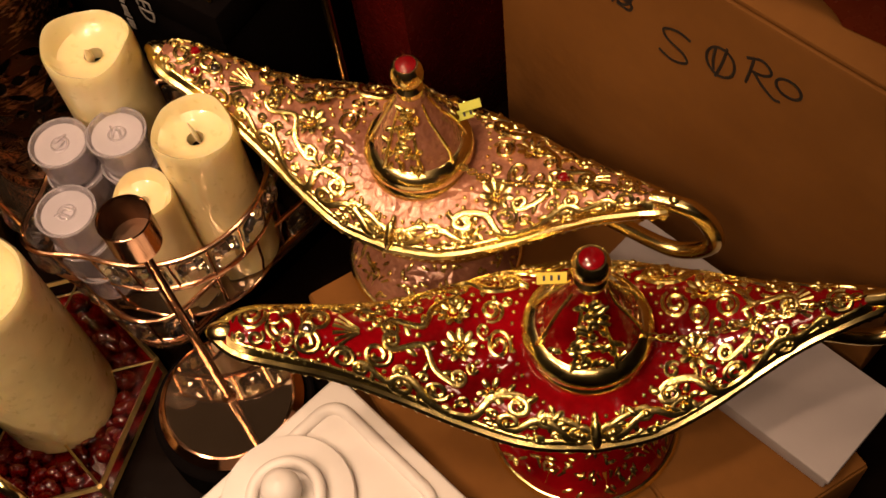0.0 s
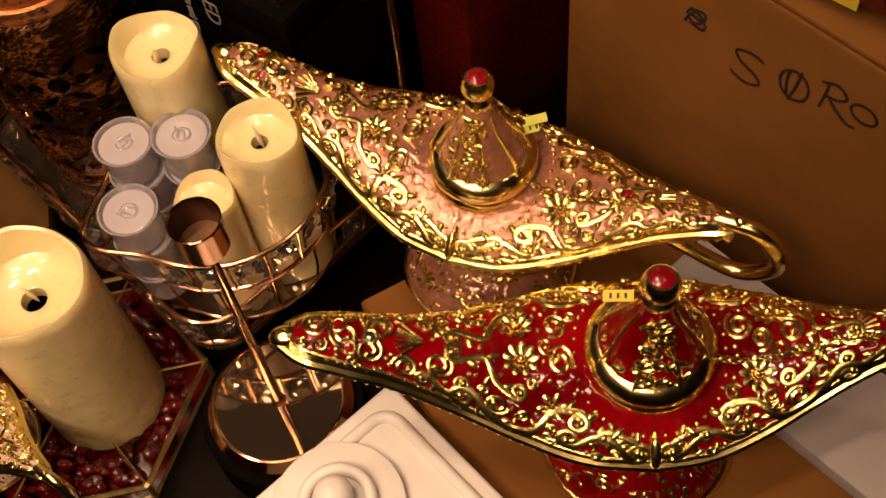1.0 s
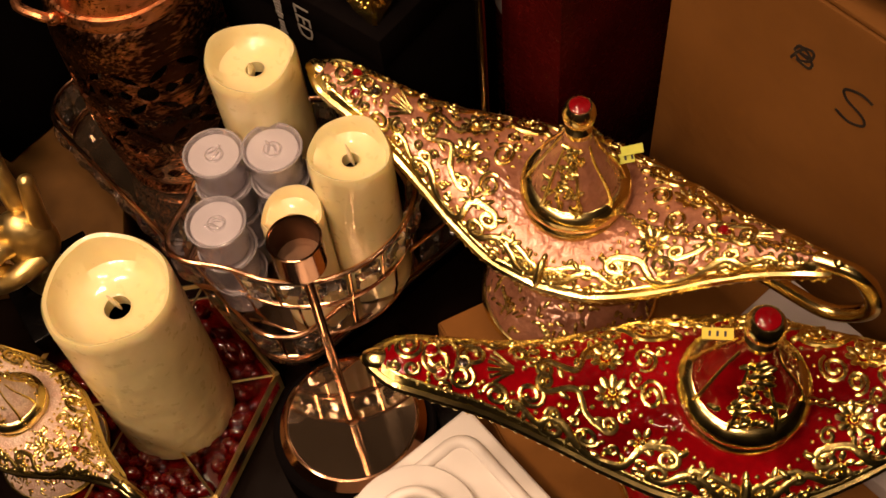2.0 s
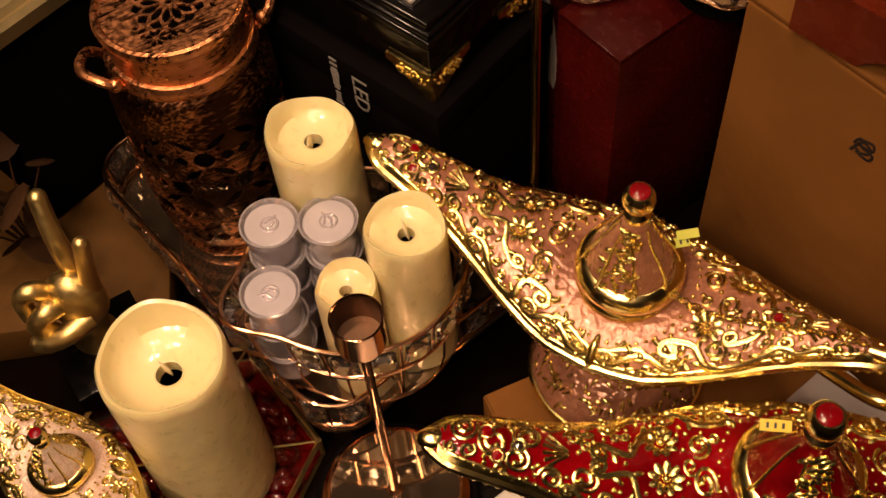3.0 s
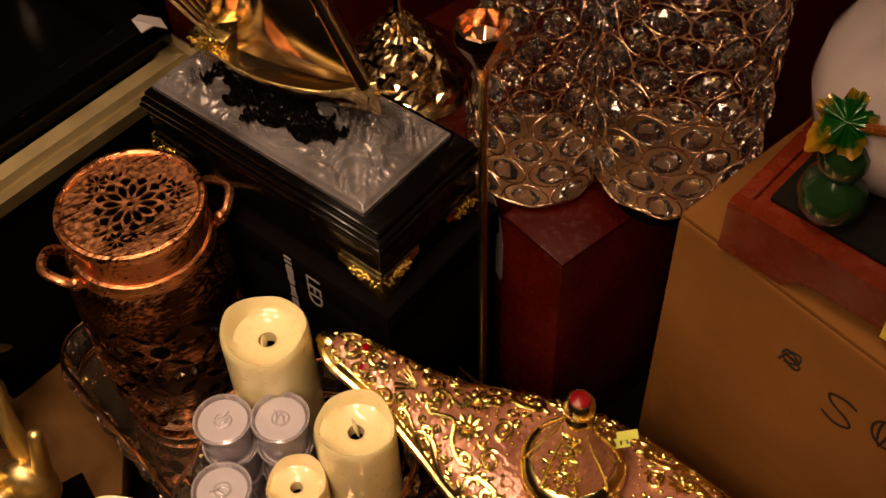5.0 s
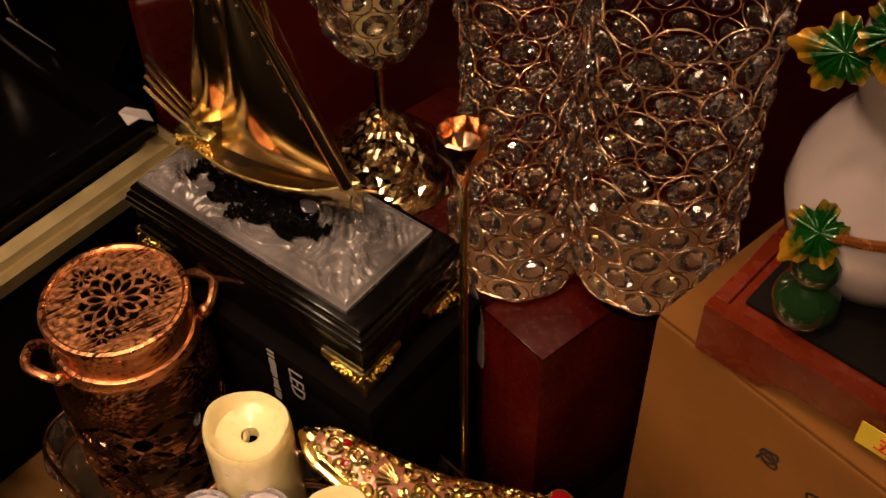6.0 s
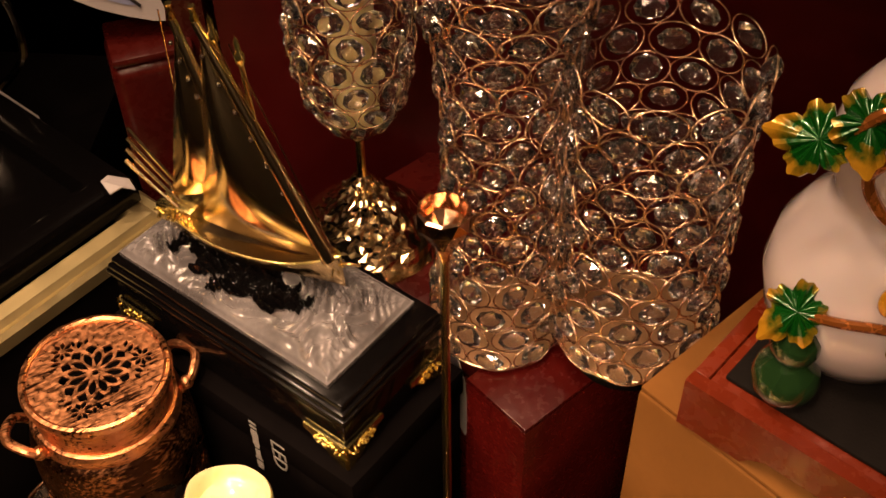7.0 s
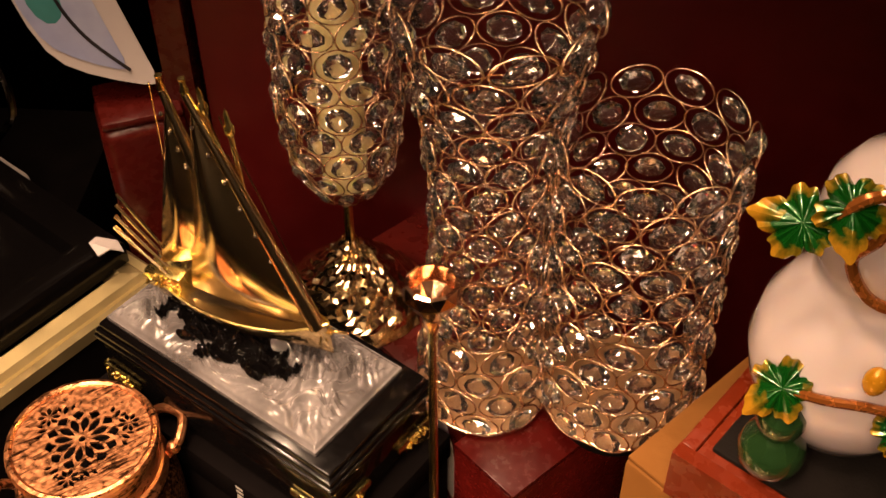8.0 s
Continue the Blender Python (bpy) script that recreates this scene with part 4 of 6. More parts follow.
for x, y, z, tl, yw in ((-0.307, 0.457, 0.186, 0, 10), (-0.266, 0.458, 0.193, 0, 70), (-0.300, 0.412, 0.172, 0, 140), (-0.306, 0.457, 0.1540, 0, 30), (-0.306, 0.457, 0.1225, 0, 40), (-0.3045, 0.4565, 0.091, 0, 33), (-0.266, 0.458, 0.1610, 0, 90), (-0.267, 0.458, 0.1290, 0, 90), (-0.268, 0.458, 0.097, 0, 12), (-0.299, 0.4125, 0.1400, 0, 60), (-0.298, 0.413, 0.108, 0, 15)):
    tea_light(x, y, z, tl, yw)

# ---------------------------------------------------------------- crystal tray and basket


def cut_block(sx, sy, sz):
    """A pyramid-cut glass block: an eight-sided girdle under two rings of facets and a small table."""
    v = []
    for z, k, turn in ((-sz / 2, 0.30, 0), (-sz * 0.16, 0.92, 0), (0, 1.0, 0), (sz * 0.16, 0.92, 0), (sz * 0.34, 0.62, 1), (sz / 2, 0.30, 0)):
        ring = [(sx / 2 * k * a, sy / 2 * k * b, z) for a, b in ((-1, -0.72), (-0.72, -1), (0.72, -1), (1, -0.72), (1, 0.72), (0.72, 1), (-0.72, 1), (-1, 0.72))]
        if turn:
            ring = [tuple((p + q) / 2 for p, q in zip(ring[i], ring[(i + 1) % 8])) for i in range(8)]
        v += ring
    f = [tuple(reversed(range(8))), tuple(range(40, 48))]
    for r in range(5):
        for i in range(8):
            j = (i + 1) % 8
            a, b, c, d = r * 8 + i, r * 8 + j, r * 8 + 8 + j, r * 8 + 8 + i
            f += [(a, b, d), (b, c, d)] if r == 3 else [(a, b, c), (a, c, d)] if r == 4 else [(a, b, c, d)]
    me = Geo().add(v, f).mesh("crystal", False)
    me.materials.append(CRYSTAL)
    return me


BLOCK_CUT = cut_block(0.0205, 0.029, 0.012)


def crystal_fence(t, outline, z0, z1, lean, step, crystal, wire=ROSE_GOLD, tube_r=0.0016):
    """Two wire rings along an outline with posts between them and a cut crystal in each bay."""
    n = len(outline)
    c = sum((Vector((x, y, 0)) for x, y in outline), Vector()) / n
    up = [Vector((x, y, z1)) for x, y in outline]
    dn = [Vector((c.x + (x - c.x) * lean, c.y + (y - c.y) * lean, z0)) for x, y in outline]
    part("top_wire", Geo().tube(up, tube_r * 1.25, 8, True), wire, t)
    part("low_wire", Geo().tube(dn, tube_r, 8, True), wire, t)
    part("low_wire", Geo().tube([d.lerp(u, 0.10) * 1.0 for d, u in zip(dn, up)], tube_r * 0.7, 6, True), wire, t)
    acc, prev = step, up[-1]
    for i in range(n):
        acc += (up[i] - prev).length
        prev = up[i]
        if acc >= step:
            acc = 0
            part("post", Geo().tube([dn[i], up[i]], tube_r * 0.75, 6), wire, t)
            j = (i + 1) % n
            k = i
            run = 0
            while run < step / 2:
                nx = (k + 1) % n
                run += (up[nx] - up[k]).length
                k = nx
            mid = up[k].lerp(dn[k], 0.46)
            along = (up[(k + 1) % n] - up[k - 1])
            ob = part("crystal", crystal, CRYSTAL, t)
            ob.matrix_local = axes(along, up[k] - dn[k], mid)


def resample(points, step):
    out, acc = [], 0
    n = len(points)
    for i in range(n):
        a, b = points[i], points[(i + 1) % n]
        d = (b - a).length
        s = acc
        while s < d:
            p = a.lerp(b, s / d)
            out.append((p.x, p.y))
            s += step
        acc = s - d
    return out


BASKET = (-0.253, 0.462)
raw = []
for k in range(120):
    a = 2 * math.pi * k / 120
    da = (math.degrees(a) - 213 + 180) % 360 - 180
    r = 0.0775 + 0.024 * math.exp(-(da / 17) ** 2)
    raw.append(Vector((r * math.cos(a), r * math.sin(a), 0)))
basket = thing("crystal_basket", "rose-gold wire basket set with square cut crystals", "basket", pose(*BASKET, 0.0700))
crystal_fence(basket, resample(raw, 0.0045), 0.062, 0.104, 0.94, 0.0225, BLOCK_CUT)
part("floor_plate", Geo().prism([(p.x * 0.86, p.y * 0.86) for p in raw[::2]], 0.010, 0.0125), MIRROR, basket)
ribs = [raw[k] for k in range(0, 120, 10)]
for p in ribs:
    part("rib", Geo().tube([(p.x * 0.85, p.y * 0.85, 0.011), (p.x * 0.92, p.y * 0.92, 0.035), (p.x * 0.945, p.y * 0.945, 0.064)], 0.0011, 6), ROSE_GOLD, basket)
part("base_wire", Geo().tube([(p.x * 0.86, p.y * 0.86, 0.0105) for p in raw], 0.0016, 8, True), ROSE_GOLD, basket)
for k in range(4):
    a = 0.6 + k * 1.571
    part("ball_foot", Geo().ball((0.055 * math.cos(a), 0.055 * math.sin(a), 0.0055), 0.0055, 12, 8), ROSE_GOLD, basket)

TU, TV = Vector((-0.74, 0.67, 0)), Vector((0.67, 0.74, 0))
K = Vector((-0.268, 0.366, 0))
tray = thing("crystal_tray", "mirrored tray with a rose-gold and crystal rim", "tray", axes(TU, -TV, (K.x + TU.x * 0.16 + TV.x * 0.12, K.y + TU.y * 0.16 + TV.y * 0.12, 0.044)))


def round_rect(sx, sy, r, k=6):
    out = []
    for cx, cy, a0 in ((sx / 2 - r, sy / 2 - r, 0), (-sx / 2 + r, sy / 2 - r, 90), (-sx / 2 + r, -sy / 2 + r, 180), (sx / 2 - r, -sy / 2 + r, 270)):
        for j in range(k + 1):
            a = radians(a0 + 90 * j / k)
            out.append(Vector((cx + r * math.cos(a), cy + r * math.sin(a), 0)))
    return out


tray_line = round_rect(0.32, 0.24, 0.035)
part("mirror_floor", Geo().prism([(p.x, p.y) for p in tray_line], 0.014, 0.0175), MIRROR, tray)
crystal_fence(tray, resample(tray_line, 0.006), 0.020, 0.058, 0.985, 0.0255, BLOCK_CUT)
for sx in (-0.12, 0.12):
    for sy in (-0.08, 0.08):
        part("ball_foot", Geo().ball((sx, sy, 0.007), 0.007, 12, 8), ROSE_GOLD, tray)
solid("black_riser", Geo().box(0.28, 0.20, 0.0435, None, 0.002), BLACK_CARD, "low black board under the crystal tray", "riser", axes(TU, -TV, (K.x + TU.x * 0.16 + TV.x * 0.13, K.y + TU.y * 0.16 + TV.y * 0.13, 0.0)))

# ---------------------------------------------------------------- candlesticks

cs = thing("candlestick", "slim rose-gold candlestick with a smoked mirror base", "candlestick", pose(-0.219, 0.340, 0.0455))
part("base", Geo().lathe([(0.049, 0.0), (0.053, 0.001), (0.0535, 0.006), (0.0505, 0.0105), (0.0485, 0.0145), (0.0470, 0.0150), (0.0465, 0.0130), (1e-6, 0.0128)], 72), ROSE_GOLD, cs)
part("mirror_top", Geo().lathe([(0.0462, 0.0132), (0.0460, 0.0142), (1e-6, 0.0143)], 72), MIRROR, cs, "smoked mirror disc")
part("stem", Geo().lathe([(0.0058, 0.0143), (0.0040, 0.0165), (0.0034, 0.0200), (0.0031, 0.224), (0.0045, 0.226), (0.0052, 0.2285)], 20), ROSE_GOLD, cs)
part("cup", Geo().lathe([(1e-6, 0.2275), (0.0060, 0.228), (0.0125, 0.2310), (0.0146, 0.2330), (0.0150, 0.2360), (0.0150, 0.2570), (0.0155, 0.2590), (0.0148, 0.2595), (0.0141, 0.2585)], 48, close=False), ROSE_GOLD, cs)
# the cup's inside gets a darker metal in place of the shade within
part("cup_interior", Geo().lathe([(0.0141, 0.2585), (0.0138, 0.2560), (0.0136, 0.2370), (0.0105, 0.2368), (0.0102, 0.2376), (1e-6, 0.2376)], 48, close=False), CUP_SHADE, cs, "cup inside, coloured dark for its shade")
c2 = thing("candlestick", "tall rose-gold candlestick with a diamond-cut cup", "candlestick", pose(-0.138, 0.586, 0.0))
part("base", Geo().lathe([(0.016, 0), (0.017, 0.003), (0.006, 0.008), (0.0036, 0.012)], 32), ROSE_GOLD, c2)
part("stem", Geo().lathe([(0.0034, 0.010), (0.0031, 0.425), (0.0042, 0.427)], 18), GOLD_SMOOTH, c2)
rings = [(0.0040, 0.424, 0), (0.0062, 0.436, 0.5), (0.0190, 0.4590, 0), (0.0168, 0.4665, 0.5), (0.0145, 0.4672, 0.5), (0.0130, 0.455, 0.5), (0.003, 0.448, 0)]
v = [(r * math.cos((k + o) * 2 * math.pi / 10), r * math.sin((k + o) * 2 * math.pi / 10), z) for r, z, o in rings for k in range(10)]
f = []
for i in range(6):
    for k in range(10):
        j = (k + 1) % 10
        a, b, c, d = i * 10 + k, i * 10 + j, i * 10 + 10 + j, i * 10 + 10 + k
        o0, o1 = rings[i][2], rings[i + 1][2]
        if o1 > o0:
            f += [(a, b, d), (b, c, d)]
        elif o1 < o0:
            f += [(a, b, c), (a, c, d)]
        else:
            f.append((a, b, c, d))
f.append(tuple(60 + k for k in range(10)))
part("cup", Geo().add(v, f), ROSE_GOLD, c2, "facetted cup", smooth=False)

# ---------------------------------------------------------------- white box with a lid

wc = thing("white_lidded_box", "matt white square box with a domed lid and ring knob", "box", axes((0.70, -0.71, 0), (0.71, 0.70, 0), (-0.1467, 0.232, 0.0)))
part("body", Geo().box(0.124, 0.158, 0.086, None, 0.004, segments=3), WHITE, wc)
g = Geo().box(0.132, 0.166, 0.0115, Matrix.Translation((0, 0, 0.0865)), 0.003, segments=3)
part("lid_plate", g, WHITE, wc)
loop = round_rect(0.104, 0.136, 0.014)
part("raised_border", Geo().tube([(p.x, p.y, 0.0985) for p in loop], 0.0045, 10, True), WHITE, wc)
lid = part("dome", Geo().lathe([(0.0440, 0.0982), (0.0446, 0.1040), (0.0436, 0.1062), (0.0420, 0.1068), (0.0240, 0.1074), (0.0150, 0.1082), (1e-6, 0.1086)], 64), WHITE, wc)
lid.matrix_local = Matrix.Translation((-0.020, 0.0, 0.0))
part("knob", Geo().lathe([(0.0100, 0.1075), (0.0078, 0.1110), (0.0072, 0.1150), (0.0105, 0.1185), (0.0128, 0.1245), (0.0130, 0.1280), (0.0112, 0.1345), (0.0062, 0.1388), (1e-6, 0.1400)], 36), WHITE, lid)
part("ring_handle", Geo().tube([(0.0225 * math.cos(a), 0.0225 * math.sin(a), 0.1125 + 0.0012 * math.sin(a)) for a in [k * 0.1745 for k in range(36)]], 0.0042, 12, True), WHITE, lid)

# ---------------------------------------------------------------- hexagonal tray with red stones

hx = thing("hexagon_tray", "brass hexagonal glass tray filled with red stones", "tray", pose(-0.390, 0.362, 0.0005))
HEX = [Vector((0.105 * math.cos(radians(-46.3 + 60 * k)), 0.105 * math.sin(radians(-46.3 + 60 * k)), 0)) for k in range(6)]
# the floor takes the stones' red, standing in for the glow they throw
part("floor_glass", Geo().prism([(p.x, p.y) for p in HEX], 0.0, 0.004), DARK_RED_GEM, hx, "glass floor coloured red for the glow of the stones")
for k in range(6):
    a, b = HEX[k], HEX[(k + 1) % 6]
    side_w = part("side_frame", Geo().tube([(a.x, a.y, 0.024), (b.x, b.y, 0.024)], 0.0022, 4), GOLD_SATIN, hx)
    part("bottom_frame", Geo().tube([(a.x, a.y, 0.003), (b.x, b.y, 0.003)], 0.0022, 4), GOLD_SATIN, hx)
    part("corner_post", Geo().tube([(a.x, a.y, 0.001), (a.x, a.y, 0.026)], 0.0022, 6), GOLD_SATIN, hx)
    part("pane", Geo().box((b - a).length - 0.006, 0.0012, 0.018, axes(b - a, Vector((0, 0, 1)).cross(b - a), ((a.x + b.x) / 2, (a.y + b.y) / 2, 0.004)), 0), CLEAR, hx)
    part("sheet_seam", Geo().tube([(a.x * 0.2, a.y * 0.2, 0.0245), (a.x * 0.97, a.y * 0.97, 0.0245)], 0.0010, 4), GOLD_SATIN, hx)
random.seed(12)
g = Geo()
for _ in range(330):
    a, r = random.uniform(0, 6.283), 0.088 * math.sqrt(random.random())
    q = random.uniform(0.0050, 0.0090)
    m = pose(r * math.cos(a), r * math.sin(a), random.uniform(0.0080, 0.0150), random.uniform(0, 360), random.uniform(0, 360), 0)
    g.ball((0, 0, 0), (q, q * random.uniform(0.6, 0.95), q * random.uniform(0.5, 0.8)), 9, 6, m)
tagged(part("stone_fill", g, DARK_RED_GEM, hx, "small glassy red stones"), kind="stuff")

# ---------------------------------------------------------------- copper incense burner


def pierced(nu, nv, place, hole, thick):
    """A sheet of nu x nv cells, cut where hole(u, v) is true, with an inner face thick metres behind."""
    v, f, keep = [], [], {}
    for i in range(nu):
        for j in range(nv):
            if not hole((i + 0.5) / nu, (j + 0.5) / nv):
                keep[(i, j)] = True
    idx = {}

    def vert(i, j, s, wrap):
        k = (i % nu if wrap else i, j, s)
        if k not in idx:
            idx[k] = len(v)
            v.append(place(k[0] / nu, j / nv, s * thick))
        return idx[k]

    w = True
    for i, j in keep:
        a, b, c, d = vert(i, j, 0, w), vert(i + 1, j, 0, w), vert(i + 1, j + 1, 0, w), vert(i, j + 1, 0, w)
        f.append((a, b, c, d))
        e, g2, h, k = vert(i, j, 1, w), vert(i + 1, j, 1, w), vert(i + 1, j + 1, 1, w), vert(i, j + 1, 1, w)
        f.append((k, h, g2, e))
        if ((i - 1) % nu, j) not in keep:
            f.append((a, d, k, e))
        if ((i + 1) % nu, j) not in keep:
            f.append((b, g2, h, c))
        if (i, j - 1) not in keep:
            f.append((a, e, g2, b))
        if (i, j + 1) not in keep:
            f.append((d, c, h, k))
    return Geo().add(v, f)


BR = (-0.386, 0.577)
burner = thing("incense_burner", "antiqued copper pierced incense burner with rosette lid", "incense burner", pose(*BR, 0.0640, 0, 0, 38))
BODY = [(0, 0.052), (0.05, 0.056), (0.25, 0.060), (0.6, 0.061), (0.85, 0.0605), (0.95, 0.057), (1.0, 0.051)]
H0, H1 = 0.012, 0.196


def body_place(u, v, d):
    r = smooth_table(BODY, v) - d
    return (r * math.cos(2 * math.pi * u), r * math.sin(2 * math.pi * u), H0 + (H1 - H0) * v)


def body_hole(u, v):
    if v > 0.80 or v < 0.045:
        return False
    s, z = u * 8, v * 4.0
    for row in range(5):
        off = 0.5 * (row % 2)
        cz = 0.5 + row * 0.72
        ds = (s - off + 0.5) % 1.0 - 0.5
        dz = (z - cz)
        if (ds / 0.17) ** 2 + (dz / 0.20) ** 2 < 1:
            return True
        # slanting leaves between the eyes
        for sg in (-1, 1):
            e = (s - off - 0.25 * sg + 0.5) % 1.0 - 0.5
            g = dz - 0.36
            p, q = e * 0.75 + g * 0.66 * sg, -e * 0.66 * sg + g * 0.75
            if abs(e) < 0.30 and abs(q) < 0.085 * (1 - (p / 0.26) ** 2):
                return True
        # pointed petals left and right of each eye
        e = abs(ds) - 0.36
        if abs(dz) < 0.13 * (1 - (e / 0.13) ** 2):
            return True
    return False


part("body", pierced(360, 190, body_place, body_hole, 0.0022), PATINA, burner)
part("foot_ring", Geo().lathe([(0.050, 0.0), (0.054, 0.001), (0.055, 0.006), (0.052, 0.012), (0.048, 0.0125), (1e-6, 0.012)], 64), PATINA, burner)
part("oil_cup", Geo().lathe([(0.030, 0.0125), (0.036, 0.05), (0.037, 0.075), (0.035, 0.075), (0.030, 0.02), (1e-6, 0.018)], 40), DARK_GEM, burner)
# black disc added under the lid so that its holes read as unlit
part("dark_backing", Geo().lathe([(0.0465, 0.2200), (0.0465, 0.2215), (1e-6, 0.2215)], 48), BLACK_CARD, burner)
part("shoulder_ring", Geo().lathe([(0.050, 0.190), (0.0545, 0.193), (0.055, 0.198), (0.0525, 0.203), (0.050, 0.204)], 64), BRUSHED, burner)


def rosette_hole(x, y):
    r, a = math.hypot(x, y), math.atan2(y, x)
    R = 0.052
    q = r / R
    if q < 0.07:
        return r < 0.0022
    if q > 0.80:
        return False
    # inner ring of twelve petals
    da = ((a / (2 * math.pi) * 12 + 0.5) % 1 - 0.5) / 12 * 2 * math.pi * q
    p = (q - 0.245) / 0.135
    if abs(p) < 1 and abs(da) < 0.060 * (1 - p * p) * (0.85 + 0.45 * p):
        return True
    # second ring: pointed cells between the petals' tips
    da = (((a / (2 * math.pi) * 12) % 1) - 0.5) / 12 * 2 * math.pi * q
    if 0.335 < q < 0.50 and abs(da) < 0.095 * (q - 0.335) / 0.12 * (1 if q < 0.44 else (0.50 - q) / 0.06):
        return True
    # three outer clusters: seven leaves fanned round a boss
    for c in range(3):
        b = (a - radians(112 + 120 * c) + math.pi) % (2 * math.pi) - math.pi
        X, Y = q * math.cos(b) - 0.645, q * math.sin(b)
        d, w = math.hypot(X, Y), math.atan2(Y, X)
        e = ((w / (2 * math.pi) * 8 + 0.5) % 1 - 0.5) / 8 * 2 * math.pi * d
        p = (d - 0.095) / 0.065
        if abs(p) < 1 and abs(e) < 0.034 * (1 - p * p) * (0.9 + 0.4 * p):
            return True
        for sgn in (-1, 1):
            for cx, cy, rot, L, W in ((0.545, 0.215, 0.9, 0.075, 0.034), (0.505, 0.315, 1.1, 0.060, 0.028), (0.62, 0.175, 0.4, 0.055, 0.026)):
                dx, dy = q * math.cos(b) - cx, q * math.sin(b) * sgn - cy
                p2, w2 = dx * math.cos(rot) + dy * math.sin(rot), -dx * math.sin(rot) + dy * math.cos(rot)
                if abs(p2) < L and abs(w2) < W * (1 - (p2 / L) ** 2):
                    return True
    return False


def lid_place(u, v, d):
    r = 0.0495 * v
    return (r * math.cos(2 * math.pi * u), r * math.sin(2 * math.pi * u), 0.2335 - d)


def lid_hole(u, v):
    r, a = 0.0495 * v, 2 * math.pi * u
    return v < 0.012 or rosette_hole(r * math.cos(a), r * math.sin(a))


lid = part("lid", pierced(480, 170, lid_place, lid_hole, 0.0015), BRUSHED, burner, "pierced rosette lid")
part("lid_rim", Geo().lathe([(0.0500, 0.2040), (0.0505, 0.226), (0.0530, 0.2275), (0.0540, 0.2315), (0.0525, 0.2355), (0.0500, 0.2362), (0.0480, 0.2345), (0.0480, 0.2315), (0.0470, 0.2300), (0.0470, 0.2040)], 72, close=False), BRUSHED, lid)
for s in (1, -1):
    h = part("handle", Geo().tube(catmull([(s * 0.050, -0.018, 0.196), (s * 0.062, -0.017, 0.206), (s * 0.072, 0.0, 0.209), (s * 0.062, 0.017, 0.206), (s * 0.050, 0.018, 0.196)], 8), 0.0036, 8), BRUSHED, burner)
    part("handle_ball", Geo().ball((s * 0.056, -0.0185, 0.202), 0.0055, 10, 8), BRUSHED, h)

# ---------------------------------------------------------------- sailing ship on its plinth

pl = thing("ship_plinth", "stepped black lacquer plinth with gilt corner feet", "plinth", axes(WA, LA, (BLK.x, BLK.y, 0.256)))
part("body", Geo().box(0.106, 0.226, 0.041, Matrix.Translation((0, 0, 0.005)), 0.001), BLACK_GLOSS, pl)
for k, (a, z0, z1) in enumerate(((0.004, 0.046, 0.052), (0.0085, 0.0522, 0.057), (0.0055, 0.0572, 0.062), (0.0, 0.0622, 0.068))):
    part("moulding", Geo().box(0.106 + a, 0.226 + a, z1 - z0, Matrix.Translation((0, 0, z0)), 0.0018), BLACK_GLOSS, pl)
wing = [(0.0, -0.0005), (0.0, 0.024), (0.040, 0.024), (0.040, 0.018), (0.034, 0.0165), (0.030, 0.011), (0.022, 0.0105), (0.018, 0.005), (0.010, 0.0025), (0.007, -0.0005)]
for sx in (-1, 1):
    for sy in (-1, 1):
        foot = Geo()
        foot.prism(wing, 0, 0.0022, axes((-sx, 0, 0), (0, 0, 1), (sx * 0.0560, sy * (0.1160 if sx * sy < 0 else 0.1138), 0.0)))
        foot.prism(wing, 0, 0.0022, axes((0, -sy, 0), (0, 0, 1), (sx * (0.0560 if sx * sy > 0 else 0.0538), sy * 0.1160, 0.0)))
        random.seed(3)
        for k in range(34):
            u, w = random.uniform(0.003, 0.030), random.uniform(0.011, 0.021)
            foot.ball((sx * (0.0560 - u), sy * 0.1163, w), 0.0012, 6, 4)
            foot.ball((sx * 0.0563, sy * (0.1160 - u), w), 0.0012, 6, 4)
        part("corner_foot", foot, GOLD, pl, "gilt pierced corner foot")
SLAB_Z = 0.277 + 0.0474
slab_t = thing("wave_slab", "clear grey resin slab moulded into swirling waves", "ornament base", axes(WA, LA, (-0.2755, 0.6495, SLAB_Z)))
NXs, NYs = 110, 240


def wave_z(x, y):
    edge = min(0.0465 - abs(x), 0.1025 - abs(y))
    w = noise.noise(Vector((x * 38, y * 30, 1.7)))
    s2 = math.sin(110 * (x + 0.35 * y) + 16 * noise.noise(Vector((x * 30, y * 30, 5.0))) + 2.2 * w)
    fine = math.sin(420 * x + 180 * y + 34 * noise.noise(Vector((x * 26, y * 22, 9.0))))
    swell = math.exp(-((x / 0.026) ** 2) - ((y - 0.02) / 0.07) ** 2)
    z = 0.0065 + smoothstep(0, 0.02, edge) * (0.004 + 0.0024 * s2 + 0.0020 * fine + 0.0008 * math.sin(900 * (x + 0.6 * y) + 60 * noise.noise(Vector((x * 24, y * 24, 4.0)))) + 0.005 * w + 0.010 * swell)
    return max(z - 0.004 * (1 - smoothstep(0, 0.004, edge)), 0.0035)


